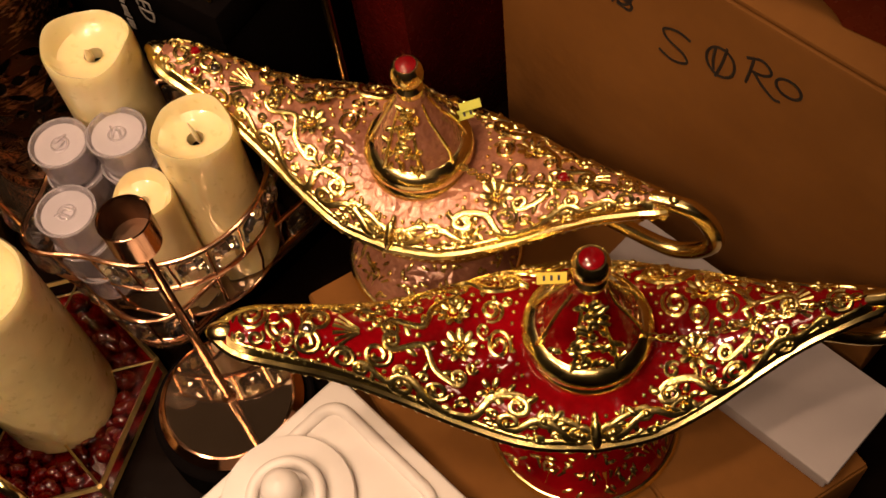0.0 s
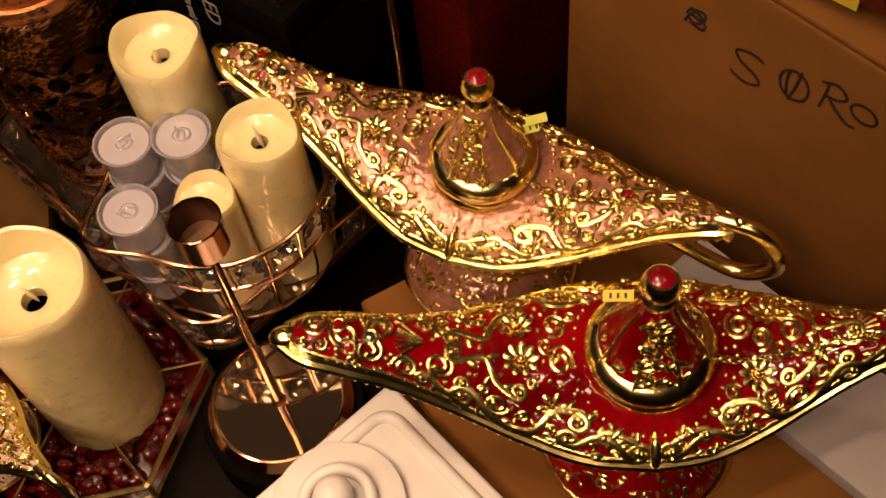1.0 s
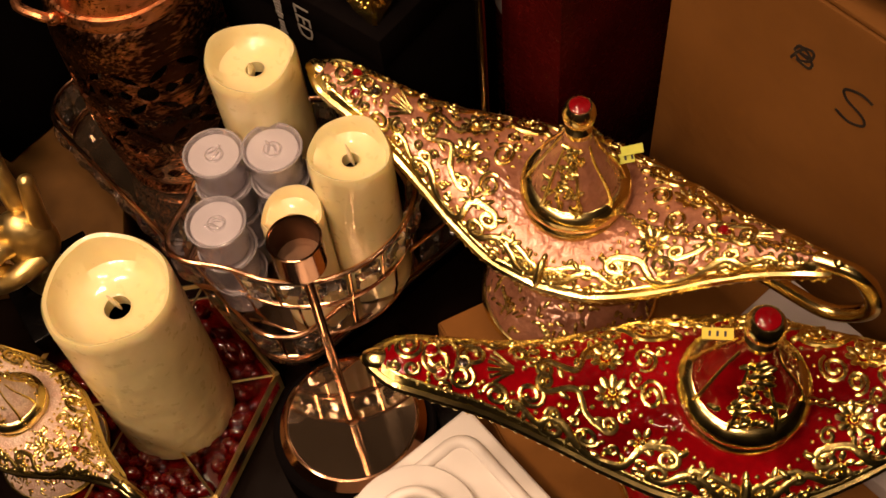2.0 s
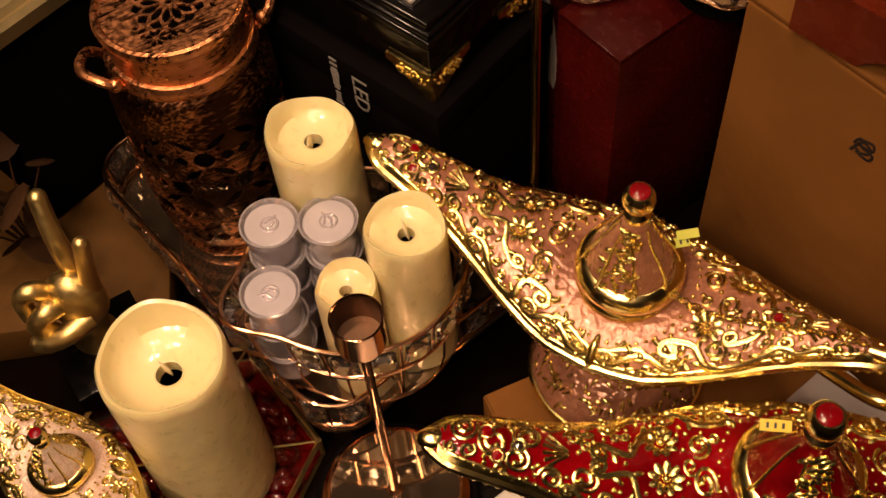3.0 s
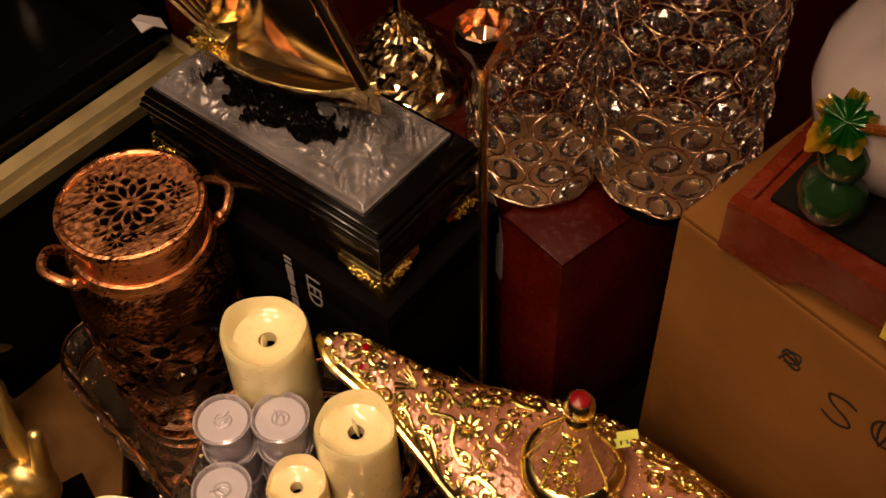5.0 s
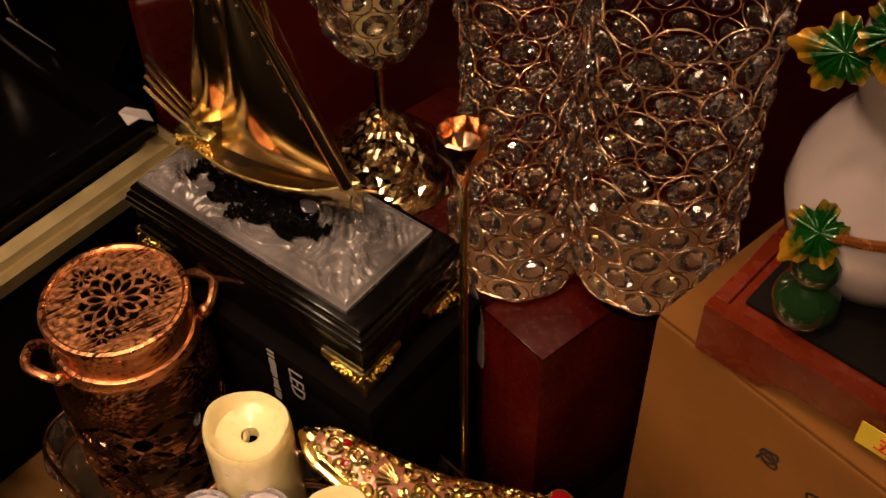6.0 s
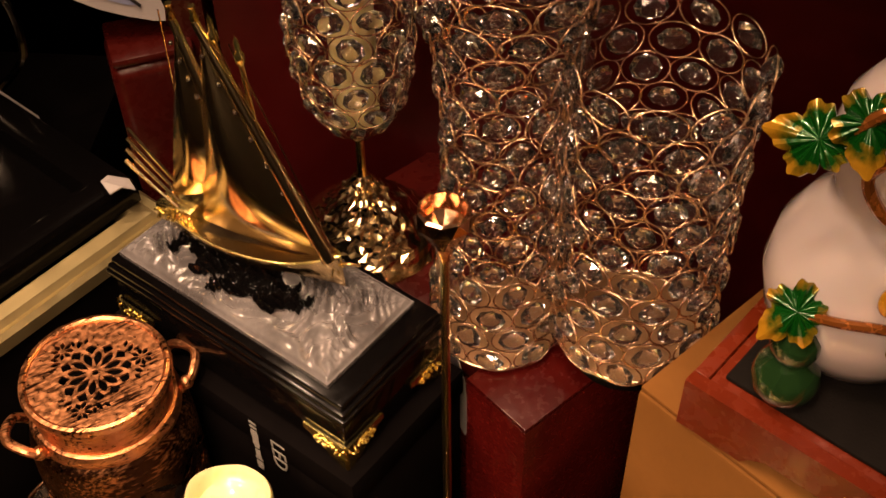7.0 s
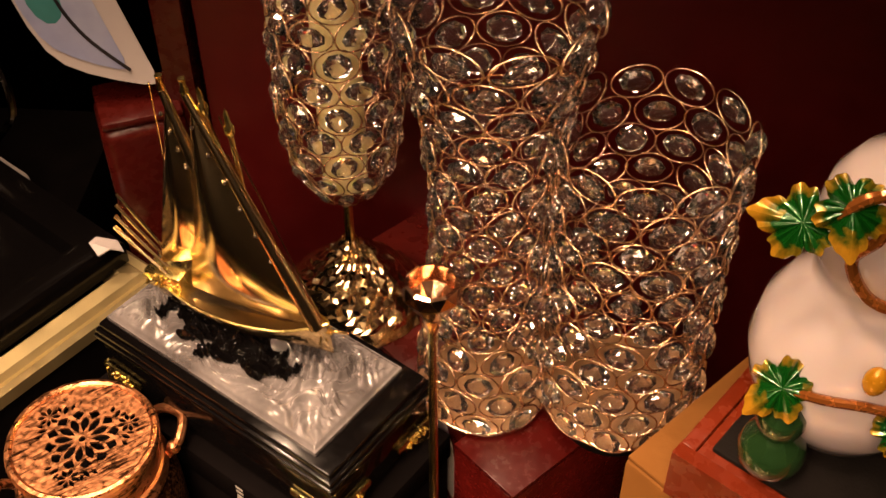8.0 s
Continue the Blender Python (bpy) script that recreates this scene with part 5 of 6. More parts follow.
v, f = [], []
for i in range(NXs + 1):
    for j in range(NYs + 1):
        x, y = (i / NXs - 0.5) * 0.093, (j / NYs - 0.5) * 0.205
        v.append((x, y, wave_z(x, y)))
N1 = NYs + 1
for i in range(NXs):
    for j in range(NYs):
        f.append((i * N1 + j, (i + 1) * N1 + j, (i + 1) * N1 + j + 1, i * N1 + j + 1))
border = [i * N1 for i in range(NXs + 1)] + [NXs * N1 + j for j in range(1, N1)] + [i * N1 + NYs for i in reversed(range(NXs))] + [j for j in reversed(range(1, NYs))]
base_i = len(v)
v += [(v[b][0], v[b][1], 0.0) for b in border]
nb = len(border)
for k in range(nb):
    q = (k + 1) % nb
    f.append((border[q], border[k], base_i + k, base_i + q))
f.append(tuple(base_i + k for k in range(nb)))
part("waves", Geo().add(v, f), RESIN, slab_t)
# the hull's dark reflection on the waves, made as a black sheet over them
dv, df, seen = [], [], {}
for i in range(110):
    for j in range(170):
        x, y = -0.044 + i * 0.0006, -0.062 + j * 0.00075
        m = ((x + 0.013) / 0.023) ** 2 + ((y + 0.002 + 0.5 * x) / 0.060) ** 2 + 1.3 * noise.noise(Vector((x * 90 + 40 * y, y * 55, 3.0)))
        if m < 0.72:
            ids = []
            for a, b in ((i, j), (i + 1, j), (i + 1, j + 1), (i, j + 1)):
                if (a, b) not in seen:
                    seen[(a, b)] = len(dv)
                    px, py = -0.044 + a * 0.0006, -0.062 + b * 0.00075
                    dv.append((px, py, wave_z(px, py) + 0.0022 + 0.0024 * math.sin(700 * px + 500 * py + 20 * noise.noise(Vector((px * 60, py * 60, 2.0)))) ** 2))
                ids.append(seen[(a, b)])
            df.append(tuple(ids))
part("hull_reflection", Geo().add(dv, df), BLACK_GLOSS, slab_t, "dark hull reflection, made as a glossy black sheet")

ship = thing("sailing_ship", "polished gold model sailing ship with two lateen sails", "model ship", axes(-LA, WA, (-0.276, 0.6510, SLAB_Z + 0.018)) @ pose(0, 0, 0, 0, -4, 10) @ Matrix.Diagonal((1.06, 1.06, 1.0, 1)))
# the bow points to +x
def hull_pt(u, a):
    x = -0.068 + 0.136 * u
    half = 0.0185 * (math.sin(math.pi * min(max(0.10 + u * 0.90, 0), 1)) ** 0.7)
    sheer = 0.024 + 0.030 * max(0.35 - u, 0) ** 1.3 + 0.014 * max(u - 0.75, 0) ** 1.2 * 3
    y = half * math.sin(a)
    return (x, y, 0.002 + (sheer - 0.002) * (1 - math.cos(a) ** 1.0 * (1 if abs(a) < math.pi / 2 else 0)) ** 0.8 + 0.004 * abs(u - 0.55))


v, f = [], []
for i in range(41):
    for j in range(17):
        v.append(hull_pt(i / 40, -math.pi / 2 + math.pi * j / 16))
for i in range(40):
    for j in range(16):
        f.append((i * 17 + j, i * 17 + j + 1, (i + 1) * 17 + j + 1, (i + 1) * 17 + j))
    f.append((i * 17, (i + 1) * 17, (i + 1) * 17 + 16, i * 17 + 16))
hull = part("hull", Geo().add(v, f), CHAMPAGNE, ship)
part("gunwale", Geo().tube([hull_pt(i / 40, -math.pi / 2) for i in range(41)] + [hull_pt(i / 40, math.pi / 2) for i in reversed(range(41))], 0.0011, 6, True), GOLD, hull)
part("stern_house", Geo().box(0.030, 0.026, 0.016, Matrix.Translation((-0.054, 0, 0.026)), 0.002), GOLD, ship)
random.seed(8)
g = Geo()
for _ in range(60):
    g.ball((random.uniform(-0.069, -0.040), random.choice((-1, 1)) * 0.0135, random.uniform(0.027, 0.042)), 0.0013, 6, 4)
tagged(part("stern_carving", g, GOLD, ship), kind="stuff")
for k in range(4):
    part("stern_rod", Geo().tube([(-0.050 - 0.004 * k, -0.010 + k * 0.006, 0.040), (-0.086 - 0.003 * k, -0.010 + k * 0.006, 0.073 + 0.004 * k)], 0.0015, 6), CHAMPAGNE, ship)
part("bowsprit", Geo().tube([(0.050, 0, 0.022), (0.082, 0, 0.030)], 0.0012, 6), CHAMPAGNE, ship)
random.seed(2)
g = Geo()
for _ in range(22):
    d = Vector((random.gauss(0.3, 1), random.gauss(0, 1), random.gauss(0.2, 1))).normalized() * random.uniform(0.004, 0.010)
    g.tube([(0.062, 0, 0.024), Vector((0.062, 0, 0.024)) + d], lambda u: 0.0012 * (1 - 0.7 * u), 5)
part("figurehead", g, GOLD, ship)


def sail(top, foot_front, foot_back, belly, name="sail"):
    top, a, b = Vector(top), Vector(foot_front), Vector(foot_back)
    n = 22
    v, f = [], []
    for sgn in (0, 1):
        for i in range(n + 1):
            for j in range(n + 1):
                u, w = i / n, j / n
                p = top.lerp(a.lerp(b, w), u)
                lift = belly * math.sin(math.pi * min(u, 1)) ** 0.8 * math.sin(math.pi * w) * (0.4 + 0.6 * u)
                p = p + Vector((0.15, -1, 0)).normalized() * (lift + sgn * 0.0010)
                p.z -= 0.006 * math.sin(math.pi * w) * u
                v.append(p)
    m = (n + 1) ** 2
    for i in range(n):
        for j in range(n):
            q = (i * (n + 1) + j, i * (n + 1) + j + 1, (i + 1) * (n + 1) + j + 1, (i + 1) * (n + 1) + j)
            f.append(tuple(reversed(q)))
            f.append(tuple(k + m for k in q))
    ob = part(name, Geo().add(v, f), CHAMPAGNE, ship)
    part("yard", Geo().tube([top + (top - a) * 0.04, top.lerp(a, 0.5) + Vector((0.003, -0.005, 0.002)), a + Vector((0, -0.003, 0))], lambda u: 0.0028 + 0.0028 * u, 14), CHAMPAGNE, ob)
    for k in range(8):
        p = top.lerp(a, (k + 0.7) / 8.4)
        part("lacing", Geo().ball(p + Vector((-0.0022, -0.0072, 0.001)), 0.0016, 6, 5), DARK_GEM, ob)
    part("yard_tip", Geo().lathe([(0.0022, 0), (0.0030, 0.003), (0.0016, 0.006), (0.0026, 0.012)], 8, Matrix.Translation(top + (top - a) * 0.04)), GOLD, ob)
    return ob


sail((-0.017, 0.016, 0.180), (0.061, 0.0, 0.030), (-0.034, -0.006, 0.034), 0.022)
sail((-0.038, 0.018, 0.178), (-0.002, 0.008, 0.075), (-0.060, -0.002, 0.044), 0.016)
for x, y, z in ((0.010, 0.014, 0.182), (-0.010, 0.018, 0.190)):
    mst = part("mast", Geo().tube([(x, y, 0.022), (x, y, z - 0.006)], 0.0017, 8), CHAMPAGNE, ship)
    part("mast_cap", Geo().lathe([(0.0019, 0), (0.0032, 0.003), (0.0032, 0.008), (0.0018, 0.010), (0.0016, 0.018), (1e-6, 0.022)], 10, Matrix.Translation((x, y, z - 0.018))), GOLD, mst)
for a, b in (((0.006, 0.012, 0.180), (0.060, 0.004, 0.030)), ((0.006, 0.012, 0.150), (0.040, 0.012, 0.026)), ((-0.008, 0.016, 0.180), (0.030, 0.014, 0.026)), ((-0.036, 0.006, 0.198), (-0.052, 0.010, 0.040))):
    part("rigging", Geo().tube([a, b], 0.0005, 5), CHAMPAGNE, ship)

# ---------------------------------------------------------------- crystal vases and goblet

RING = Geo().tube([(math.cos(a), 0.0, math.sin(a)) for a in [k * 2 * math.pi / 22 for k in range(22)]], 0.047, 6, True).mesh("ring")
RING.materials.append(WIRE)
cut = []
for r, y, n0 in ((0.24, -0.38, 0), (0.56, -0.28, 0.5), (0.80, -0.04, 0), (0.48, 0.22, 0.5), (0.06, 0.36, 0)):
    cut += [(r * math.cos((k + n0) * 0.7854), y, r * math.sin((k + n0) * 0.7854)) for k in range(8)]
cf = [tuple(range(8))]
for i in range(4):
    for k in range(8):
        j = (k + 1) % 8
        a, b, c, d = i * 8 + k, i * 8 + j, i * 8 + 8 + j, i * 8 + 8 + k
        cf += [(a, d, b), (b, d, c)] if i % 2 == 0 else [(a, d, c), (a, c, b)]
cf.append(tuple(reversed(range(32, 40))))
GEM = Geo().add(cut, cf).mesh("crystal", False)
GEM.materials.append(CRYSTAL)
PIN = Geo().tube([(-1.0, 0, 0), (1.0, 0, 0)], 0.035, 4).mesh("pin")
PIN.materials.append(WIRE)


def crystal_net(t, radius, z0, rows, height, around, seed):
    """Rows of oval wire rings, each holding a cut crystal, on a body of revolution."""
    rnd = random.Random(seed)
    for row in range(rows):
        z = z0 + height * (row + 0.5)
        r = radius(z)
        slope = (radius(z + 0.004) - radius(z - 0.004)) / 0.008
        w = 2 * math.pi * r / around * 0.5
        for k in range(around):
            a = 2 * math.pi * (k + 0.5 * (row % 2) + rnd.uniform(-0.03, 0.03)) / around
            out = Vector((math.cos(a), math.sin(a), 0))
            tan = Vector((-math.sin(a), math.cos(a), 0))
            up = (Vector((0, 0, 1)) + out * slope).normalized()
            face = tan.cross(up)
            m = Matrix((( tan.x, -face.x, up.x, out.x * r), (tan.y, -face.y, up.y, out.y * r), (tan.z, -face.z, up.z, z), (0, 0, 0, 1)))
            ring = part("ring", RING, WIRE, t)
            s = w * 1.0
            ring.matrix_local = m @ pose(0, 0, 0, rnd.uniform(-5, 5), rnd.uniform(-4, 4), rnd.uniform(-7, 7)) @ Matrix.Diagonal((s, s, height * 0.56, 1))
            c = part("crystal", GEM, CRYSTAL, ring)
            c.matrix_local = pose(0, 0, 0, rnd.uniform(-12, 12), rnd.uniform(0, 45), rnd.uniform(-12, 12)) @ Matrix.Diagonal((0.86, 0.95, 0.94, 1))


def crystal_vase(label, x, y, z, table, rows, height, around, seed):
    t = thing("crystal_vase", label, "vase", pose(x, y, z, 0, 0, seed * 13), group="crystal vases")
    radius = lambda q: smooth_table(table, q)
    part("base_plate", Geo().lathe([(1e-6, 0.0), (table[0][1] * 0.80, 0.0), (table[0][1] * 0.96, 0.002), (table[0][1] * 0.99, 0.005), (table[0][1] * 0.93, 0.0062), (1e-6, 0.0055)], 56), BASE_GOLD, t)
    crystal_net(t, radius, 0.003, rows, height, around, seed)
    zt = 0.003 + rows * height
    part("rim_wire", Geo().tube([(radius(0.004) * math.cos(a), radius(0.004) * math.sin(a), 0.0045) for a in [k * 0.1309 for k in range(48)]], 0.0014, 6, True), WIRE, t)
    return t


crystal_vase("tall waisted candle vase of gold wire and crystals", -0.106, 0.667, 0.268, [(0, 0.047), (0.05, 0.045), (0.11, 0.040), (0.18, 0.0375), (0.25, 0.042), (0.30, 0.050), (0.35, 0.059)], 16, 0.0215, 9, 2)
crystal_vase("wide candle vase of gold wire rings and crystals", -0.010, 0.648, 0.294, [(0, 0.0530), (0.04, 0.0560), (0.10, 0.0555), (0.15, 0.0545), (0.20, 0.0560), (0.25, 0.0590)], 11, 0.0225, 11, 5)

gob = thing("crystal_goblet", "gold goblet candle holder covered in round crystals", "goblet", pose(-0.217, 0.757, 0.2675))
random.seed(6)
hill = Geo()
NA, NR = 56, 19
v = []
for i in range(NR + 1):
    for k in range(NA):
        u = i / NR
        r = 0.056 * (1 - u) ** 1.25 + 0.0055
        z = 0.066 * u ** 0.85
        j = 0 if i == NR else random.uniform(-0.0017, 0.0017)
        a = 2 * math.pi * (k + 0.5 * (i % 2)) / NA
        v.append(((r + j) * math.cos(a), (r + j) * math.sin(a), max(z + random.uniform(-0.0013, 0.0013) * (0 < i < NR), 0)))
f = []
for i in range(NR):
    for k in range(NA):
        q = (k + 1) % NA
        f.append((i * NA + k, i * NA + q, (i + 1) * NA + q, (i + 1) * NA + k))
f.append(tuple(reversed(range(NA))))
part("foot", Geo().add(v, f), CHAMPAGNE, gob, "hammered gold rock-like foot", smooth=False)
part("stem", Geo().lathe([(0.0062, 0.062), (0.0040, 0.070), (0.0038, 0.112), (0.0075, 0.118), (0.010, 0.121)], 20), GOLD_SMOOTH, gob)
CUP = [(0.112, 0.012), (0.127, 0.025), (0.147, 0.035), (0.172, 0.040), (0.21, 0.043), (0.28, 0.042), (0.37, 0.041)]
crystal_net(gob, lambda q: smooth_table(CUP, q), 0.118, 11, 0.0218, 9, 9)
cnd = led_candle("white candle standing inside the crystal goblet", -0.217, 0.757, 0.391, 0.57, 0.017, 0, WAX, 41, True, 0.006)

# ---------------------------------------------------------------- lacquer stand with the gourd vase

SX, SY = Vector((0.80, -0.60, 0)), Vector((0.60, 0.80, 0))
C0 = Vector((0.011, 0.526, 0)) + SX * 0.12 + SY * 0.075
stand = thing("lacquer_stand", "orange-red lacquered wooden stand with black velvet top", "stand", axes(SX, SY, (C0.x, C0.y, BOX_TOP + 0.001)))
foot_cut = [(-0.12, 0.0), (-0.075, 0.0), (-0.070, 0.006), (-0.060, 0.0125), (0.060, 0.0125), (0.070, 0.006), (0.075, 0.0), (0.12, 0.0), (0.12, 0.042), (-0.12, 0.042)]
for s in (-1, 1):
    part("apron", Geo().prism(foot_cut, -0.005, 0.005, axes((1, 0, 0), (0, 0, 1), (0, s * 0.070, 0.0))), ORANGE_WOOD, stand, smooth=False)
    part("side", Geo().box(0.010, 0.130, 0.042, Matrix.Translation((s * 0.115, 0, 0)), 0.001), ORANGE_WOOD, stand)
part("top_board", Geo().box(0.219, 0.129, 0.010, Matrix.Translation((0, 0, 0.030)), 0.0008), ORANGE_WOOD, stand)
part("velvet_pad", Geo().box(0.206, 0.120, 0.004, Matrix.Translation((0, 0.002, 0.0402)), 0.0015), BLACK_VELVET, stand)
tg = part("price_tag", Geo().box(0.046, 0.020, 0.0006, None, 0), YELLOW_TAG, stand, "yellow paper price tag with red strokes")
tg.matrix_local = pose(0.012, -0.0758, 0.018, 90, 0, 0)
for pts in ([(-0.004, 0.004), (0.006, 0.005)], [(0.001, 0.005), (-0.002, -0.005)], [(-0.003, 0.0), (0.005, 0.001), (0.004, -0.005)], [(-0.006, -0.005), (0.008, -0.005)]):
    part("brush_stroke", Geo().tube([(x - 0.006, y, 0.0008) for x, y in pts], 0.0008, 5), RED_PRINT, tg)

gv = thing("gourd_vase", "white double-gourd vase with enamel vine and leaves", "vase", pose(0.110, 0.562, 0.3947))
part("body", Geo().lathe([(0.026, 0.0), (0.030, 0.001), (0.044, 0.014), (0.056, 0.036), (0.0605, 0.060), (0.057, 0.084), (0.047, 0.104), (0.037, 0.117), (0.034, 0.124), (0.036, 0.133), (0.0415, 0.150), (0.0430, 0.166), (0.040, 0.182), (0.031, 0.197), (0.018, 0.207), (0.012, 0.213), (0.0105, 0.228), (0.013, 0.235)], 72), JADE, gv)


def leaf_mesh(size, lobes=5):
    g = Geo()
    rim = []
    n = 90
    for k in range(n):
        a = 2 * math.pi * k / n
        lobe = abs(math.cos(a * lobes / 2))
        r = size * (0.64 + 0.36 * lobe ** 0.7) * (1 + 0.05 * math.sin(a * 11 + 1.0) + 0.035 * math.sin(a * 19) + 0.06 * math.sin(a * 2 + 0.7)) * (1.12 - 0.34 * abs(math.sin(a / 2)))
        rim.append((r * math.cos(a), r * math.sin(a)))
    v, f = [], []
    for s in (0, 1):
        for q in (0.0, 0.35, 0.7, 1.0):
            for k, (x, y) in enumerate(rim):
                vein = abs(math.cos(k * math.pi / n * lobes))
                z = size * (0.11 * q * vein ** 2 - 0.16 * q * q + 0.10 * q * math.sin(k * 6 * math.pi / n + 1) + 0.05 * q * math.sin(k * 34 * math.pi / n)) - s * 0.0018
                v.append((x * max(q, 0.02), y * max(q, 0.02), z))
    for s in (0, 1):
        for i in range(3):
            for k in range(n):
                j = (k + 1) % n
                q4 = (s * 4 * n + i * n + k, s * 4 * n + i * n + j, s * 4 * n + (i + 1) * n + j, s * 4 * n + (i + 1) * n + k)
                f.append(q4 if s else tuple(reversed(q4)))
    for k in range(n):
        j = (k + 1) % n
        f.append((3 * n + k, 3 * n + j, 7 * n + j, 7 * n + k))
    g.add(v, f)
    me = g.mesh("leaf")
    me.materials.append(LEAF)
    return me


LEAF_ME = leaf_mesh(0.0195)
for (x, y, z), rx, ry, rz, s in (((-0.062, -0.038, 0.192), 46, -14, 165, 1.15), ((-0.042, -0.042, 0.206), 54, 10, 285, 1.10), ((-0.050, -0.046, 0.076), 56, -14, 215, 1.10), ((0.012, -0.068, 0.070), 62, 8, 330, 1.0)):
    lf = part("leaf", LEAF_ME, LEAF, gv, "green enamel leaf edged with gold")
    lf.matrix_local = pose(x, y, z, rx, ry, -16) @ pose(0, 0, 0, 0, 0, rz) @ Matrix.Diagonal((s, s, s, 1))
vine = catmull([(-0.044, -0.046, 0.074), (-0.030, -0.056, 0.080), (-0.012, -0.062, 0.084), (0.012, -0.064, 0.082), (0.035, -0.052, 0.080), (0.052, -0.036, 0.090)], 8)
part("vine", Geo().tube(vine, 0.0030, 8), BRANCH, gv)
vine = catmull([(-0.048, -0.040, 0.200), (-0.034, -0.040, 0.212), (-0.022, -0.036, 0.206), (-0.026, -0.044, 0.190), (-0.034, -0.040, 0.170), (-0.022, -0.046, 0.150), (0.0, -0.046, 0.142), (0.018, -0.044, 0.150)], 8)
part("vine", Geo().tube(vine, 0.0034, 8), BRANCH, gv)
vine = catmull([(-0.040, -0.040, 0.208), (-0.010, -0.036, 0.222), (0.010, -0.020, 0.232)], 8)
part("vine", Geo().tube(vine, 0.0030, 8), BRANCH, gv)
for x, y, z in ((-0.010, -0.062, 0.105), (0.030, -0.058, 0.092)):
    part("bud", Geo().ball((x, y, z), (0.007, 0.006, 0.010), 12, 8), BUD, gv, "yellow gold enamel bud")
sg = thing("small_gourd", "small dark green jade gourd beside the white vase", "ornament", pose(0.066, 0.520, 0.3947))
part("body", Geo().lathe([(0.008, 0.0), (0.015, 0.003), (0.0192, 0.010), (0.0200, 0.017), (0.0178, 0.026), (0.0125, 0.0325), (0.0108, 0.0345), (0.0125, 0.037), (0.0146, 0.044), (0.0138, 0.052), (0.0095, 0.059), (0.004, 0.0618), (1e-6, 0.062)], 40), GREEN_JADE, sg)
part("cap", Geo().lathe([(0.007, 0.0585), (0.005, 0.063), (0.0022, 0.066), (0.0020, 0.072)], 12), BRANCH, sg)

# ---------------------------------------------------------------- gilt finger sculpture, one plain mesh

sc = Geo()
sc.lathe([(0.020, 0.0), (0.021, 0.012), (0.017, 0.022), (0.0165, 0.032), (0.020, 0.045)], 24, Matrix.Diagonal((1.0, 0.8, 1, 1)))
sc.ball((0.002, 0.0, 0.062), (0.024, 0.018, 0.030), 22, 14)
for pts, r in (([(0.004, 0.010, 0.070), (0.000, 0.014, 0.094), (-0.006, 0.022, 0.118), (-0.012, 0.034, 0.142)], 0.0088), ([(0.016, 0.004, 0.070), (0.020, 0.002, 0.094), (0.024, 0.002, 0.116), (0.026, 0.004, 0.132)], 0.0074), ([(-0.012, 0.0, 0.066), (-0.022, -0.010, 0.084), (-0.032, -0.014, 0.078), (-0.030, -0.018, 0.062)], 0.0085), ([(-0.004, -0.006, 0.064), (-0.012, -0.020, 0.072), (-0.022, -0.026, 0.060), (-0.014, -0.022, 0.046)], 0.0088), ([(0.012, -0.010, 0.052), (0.0, -0.024, 0.050), (-0.014, -0.030, 0.044), (-0.026, -0.030, 0.040)], 0.0090)):
    c = catmull(pts, 7)
    sc.tube(c, lambda u, r=r: r * (1.05 - 0.25 * u), 14)
    sc.ball(c[-1], r * 0.82, 14, 9)
solid("gilt_sculpture", sc, GOLD_SATIN, "satin gold finger-sign sculpture on a black block", "sculpture", pose(-0.476, 0.450, 0.0465, 0, 0, 0))
solid("black_block", Geo().box(0.075, 0.075, 0.045, None, 0.002), BLACK_GLOSS, "glossy black block under the gold sculpture", "block", pose(-0.470, 0.445, 0.001, 0, 0, 38))

# ---------------------------------------------------------------- dried leaves beside the sculpture

random.seed(21)
dl = thing("dried_leaves", "dark brown dried leaves on thin stems", "dried plant", pose(-0.545, 0.520, 0.0455))
for k in range(16):
    p = Vector((random.uniform(-0.040, 0.035), random.uniform(-0.035, 0.045), random.uniform(0.045, 0.105)))
    part("stem", Geo().tube(catmull([(0, 0, 0), (p.x * 0.4, p.y * 0.4, p.z * 0.6), p], 5), 0.0009, 5), DRY_LEAF, dl)
    lf = part("leaf", Geo().ball((0, 0, 0), (random.uniform(0.014, 0.022), random.uniform(0.009, 0.014), 0.0016), 12, 6), DRY_LEAF, dl)
    lf.matrix_local = Matrix.Translation(p) @ pose(0, 0, 0, random.uniform(-60, 60), random.uniform(-60, 60), random.uniform(0, 360))

# ---------------------------------------------------------------- frames lying flat and what stands behind them

GX, GY = Vector((-0.57, -0.82, 0)), Vector((-0.82, 0.57, 0))
P0 = Vector((-0.381, 0.776, 0))


def flat_frame(name, label, origin, sx, sy, z0, prof, material, panel):
    """A rectangular picture frame lying flat: mitred mouldings and a panel."""
    t = thing(name, label, "picture frame", axes(GX, -GY, (origin.x, origin.y, z0)))
    w = prof[-1][0]
    cs4 = [(0, 0, 1, -1), (sx, 0, -1, -1), (sx, -sy, -1, 1), (0, -sy, 1, 1)]
    for k in range(4):
        (ax, ay, adx, ady), (bx, by, bdx, bdy) = cs4[k], cs4[(k + 1) % 4]
        v = [(ax + adx * d, ay + ady * d, z) for d, z in prof] + [(bx + bdx * d, by + bdy * d, z) for d, z in prof]
        n = len(prof)
        f = [(i, i + 1, n + i + 1, n + i) for i in range(n - 1)] + [(0, n, 2 * n - 1, n - 1)]
        part("moulding", Geo().add(v, f), material, t)
    part("panel", Geo().box(sx - 2 * w + 0.004, sy - 2 * w + 0.004, 0.004, Matrix.Translation((sx / 2, -sy / 2, 0.003)), 0), panel, t)
    return t


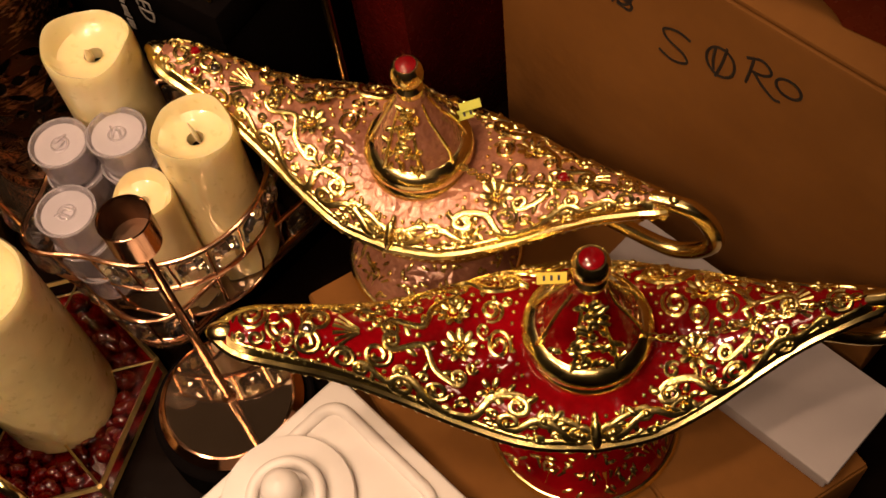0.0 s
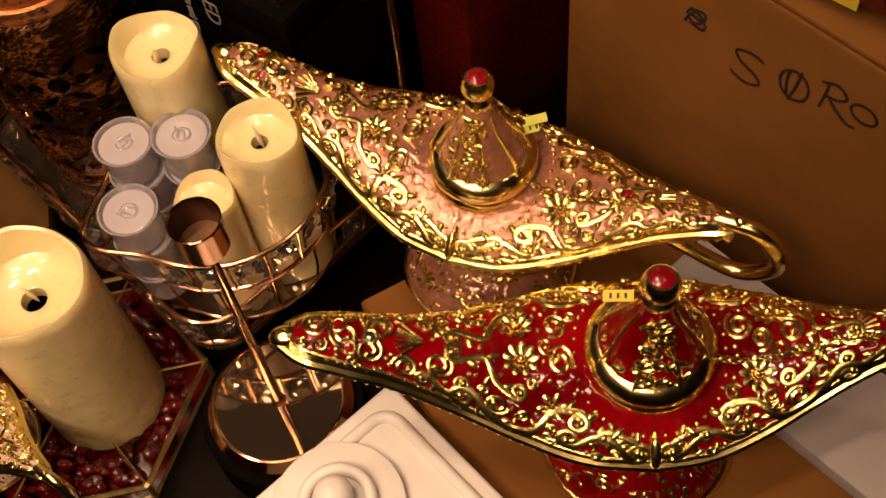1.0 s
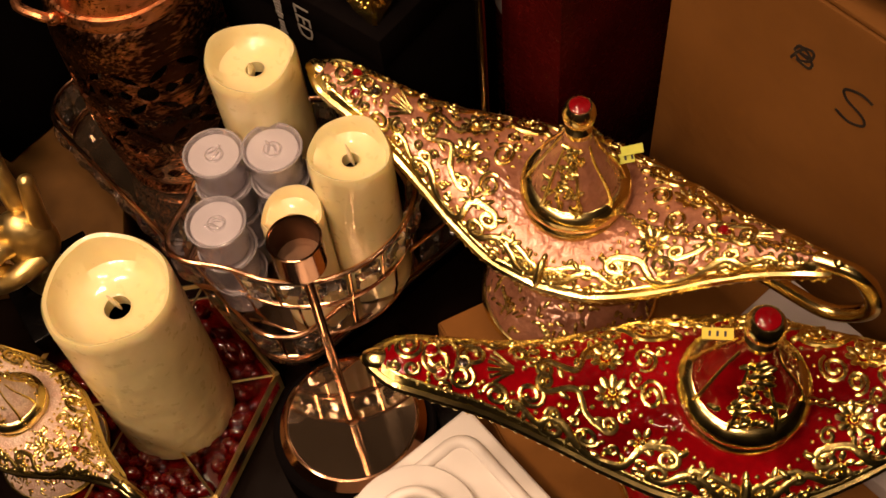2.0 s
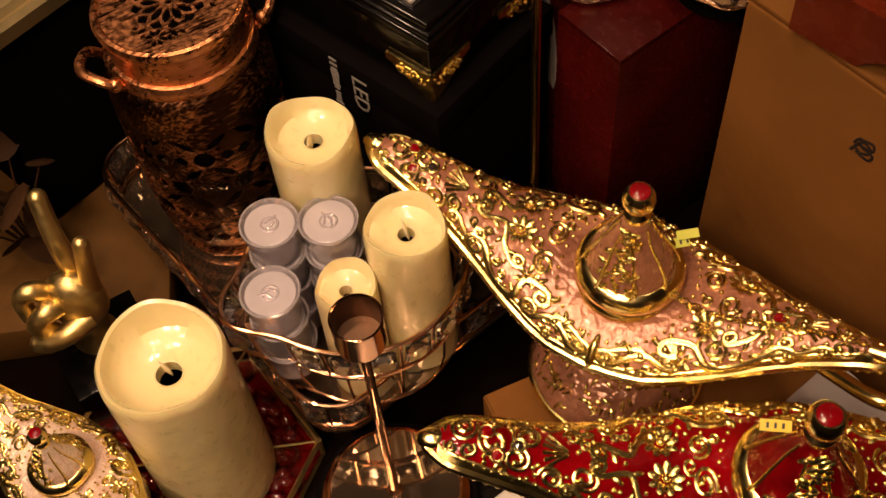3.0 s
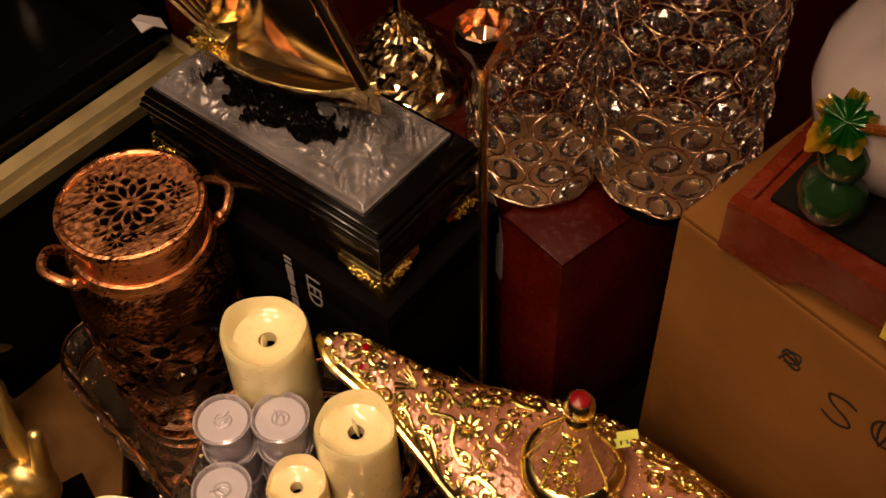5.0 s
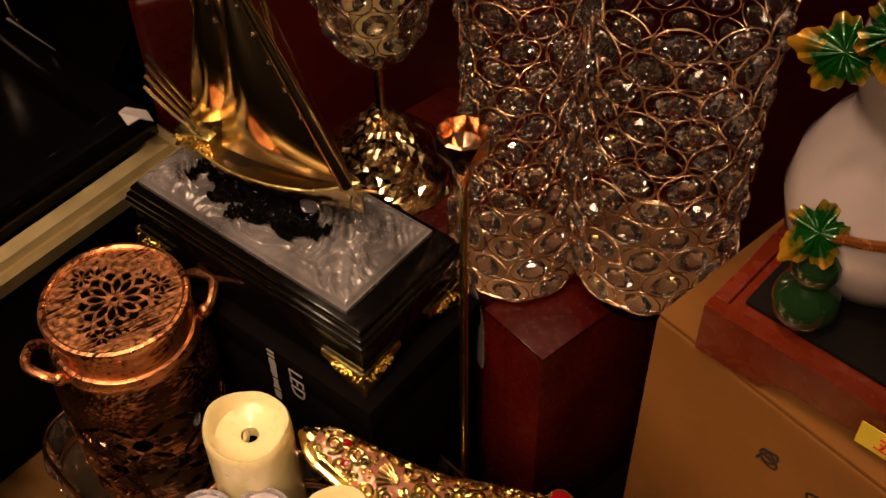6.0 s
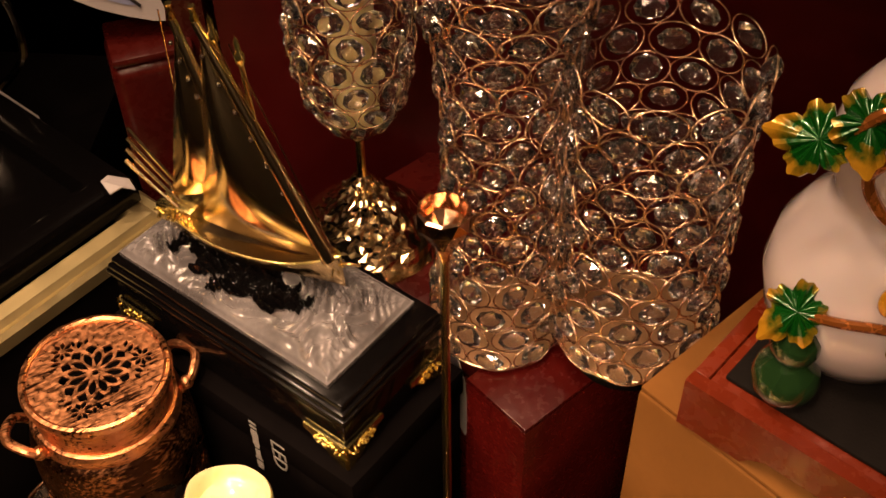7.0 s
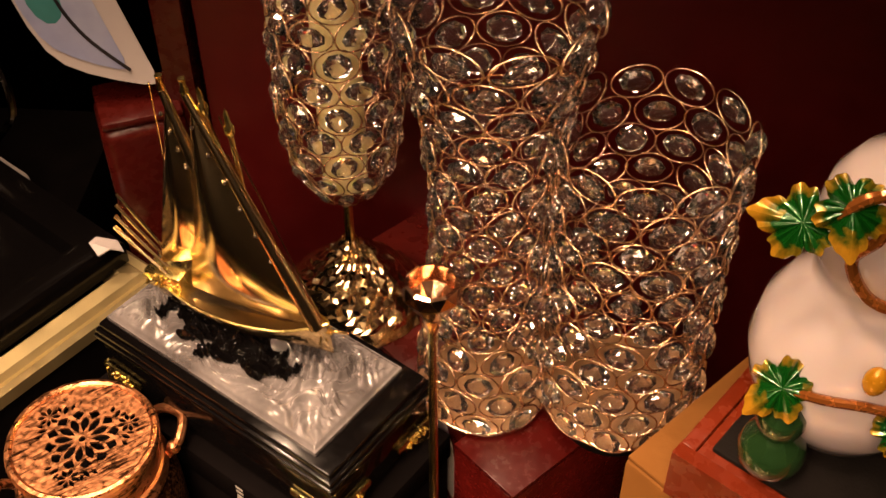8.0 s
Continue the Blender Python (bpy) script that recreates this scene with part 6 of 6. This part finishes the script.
under = P0 + GX * 0.14 + GY * 0.14
t = solid("black_riser", Geo().box(0.26, 0.26, 0.199, None, 0.002), BLACK_CARD, "black card box under the stacked frames", "riser", axes(GX, -GY, (under.x, under.y, 0.0462)))
flat_frame("picture_frame", "aged gold picture frame lying flat", P0, 0.36, 0.30, 0.246, [(0, 0), (0, 0.012), (0.004, 0.016), (0.010, 0.013), (0.014, 0.018), (0.026, 0.020), (0.034, 0.012), (0.036, 0.0)], FRAME_GOLD, BLACK_CARD)
P1 = P0 + GX * 0.012 + GY * 0.030
flat_frame("picture_frame", "black picture frame lying on the gold one", P1, 0.34, 0.26, 0.2665, [(0, 0), (0, 0.020), (0.003, 0.026), (0.010, 0.028), (0.030, 0.022), (0.034, 0.012), (0.034, 0.0)], BLACK_GLOSS, BLACK_GLOSS)
edge = P1 + GX * 0.010
g = Geo()
random.seed(4)
pts = [Vector((-0.010 + 0.020 * math.sin(k * 1.9), 0.0, 0)) for k in range(5)]
crum = [(-0.004, 0.0, 0.0), (0.006, -0.014, 0.003), (0.016, -0.010, 0.006), (0.020, 0.006, 0.004), (0.010, 0.010, 0.007), (0.002, 0.016, 0.002)]
top = [(x, y, z + 0.0012) for x, y, z in crum]
g.add(crum + top, [(0, 1, 2, 3, 4, 5), (11, 10, 9, 8, 7, 6)] + [(i, (i + 1) % 6, 6 + (i + 1) % 6, 6 + i) for i in range(6)])
solid("torn_wrapping", g, PAPER, "torn scrap of pale wrapping on the frame's corner", "wrapping", axes(GX, -GY, (edge.x, edge.y, 0.2945)), smooth=False)

rbx = thing("red_cabinet", "dark red wooden casket behind the frames", "casket", pose(-0.402, 0.852, 0.0, 0, 0, 24))
part("body", Geo().box(0.070, 0.062, 0.380, None, 0.010, segments=4), RED_WOOD, rbx)
part("top", Geo().box(0.066, 0.058, 0.008, Matrix.Translation((0, 0, 0.3805)), 0.003), RED_WOOD, rbx)
pt = thing("painted_plaque", "white-edged plaque with a blue painting", "plaque", pose(-0.424, 0.842, 0.389, 72, -14, 30))
ol = [(0.046, 0.010), (0.046, 0.20), (-0.022, 0.20), (-0.022, 0.085), (-0.019, 0.062), (-0.012, 0.046), (0.0, 0.032), (0.018, 0.016), (0.034, 0.004), (0.042, 0.0)]
part("plate", Geo().prism(ol, 0, 0.014), PAPER, pt)
part("painting", Geo().prism([(x * 0.74 - 0.004, (y - 0.10) * 0.86 + 0.108) for x, y in ol], 0.0142, 0.0150), PICTURE_BLUE, pt, "blue and violet painting")
part("painted_mark", Geo().tube(catmull([(0.030, 0.02, 0.0152), (0.012, 0.06, 0.0152), (0.006, 0.10, 0.0152), (0.010, 0.16, 0.0152)], 6), 0.0014, 5), INK, pt)
part("painted_mark", Geo().ball((-0.002, 0.10, 0.0150), (0.012, 0.022, 0.0006), 12, 6), TEAL, pt)
lf = thing("white_leaflet", "white printed leaflet standing behind the frames", "leaflet", pose(-0.560, 0.870, 0.2015, 70, 0, 30))
part("sheet", Geo().prism([(-0.03, 0), (0.042, 0), (0.030, 0.055), (0.0, 0.095), (-0.03, 0.09)], 0, 0.002), PAPER, lf, smooth=False)
for k in range(2):
    part("print_bar", Geo().box(0.022, 0.006, 0.0006, Matrix.Translation((-0.006, 0.022 + 0.022 * k, 0.002)), 0), RED_PRINT, lf)
ch = thing("chrome_pitcher", "polished chrome vessel in the shade behind", "vessel", pose(-0.610, 0.930, 0.2015))
part("body", Geo().lathe([(0.028, 0.0), (0.030, 0.004), (0.022, 0.05), (0.024, 0.12), (0.030, 0.17), (0.026, 0.20), (0.031, 0.206)], 36), CHROME, ch)
part("handle", Geo().tube(catmull([(0.028, 0, 0.17), (0.055, 0, 0.16), (0.056, 0, 0.10), (0.025, 0, 0.06)], 7), 0.004, 8), CHROME, ch)
solid("black_riser", Geo().box(0.30, 0.20, 0.200, None, 0.002), BLACK_CARD, "black card box behind the stacked frames", "riser", pose(-0.66, 0.965, 0.0, 0, 0, 0))
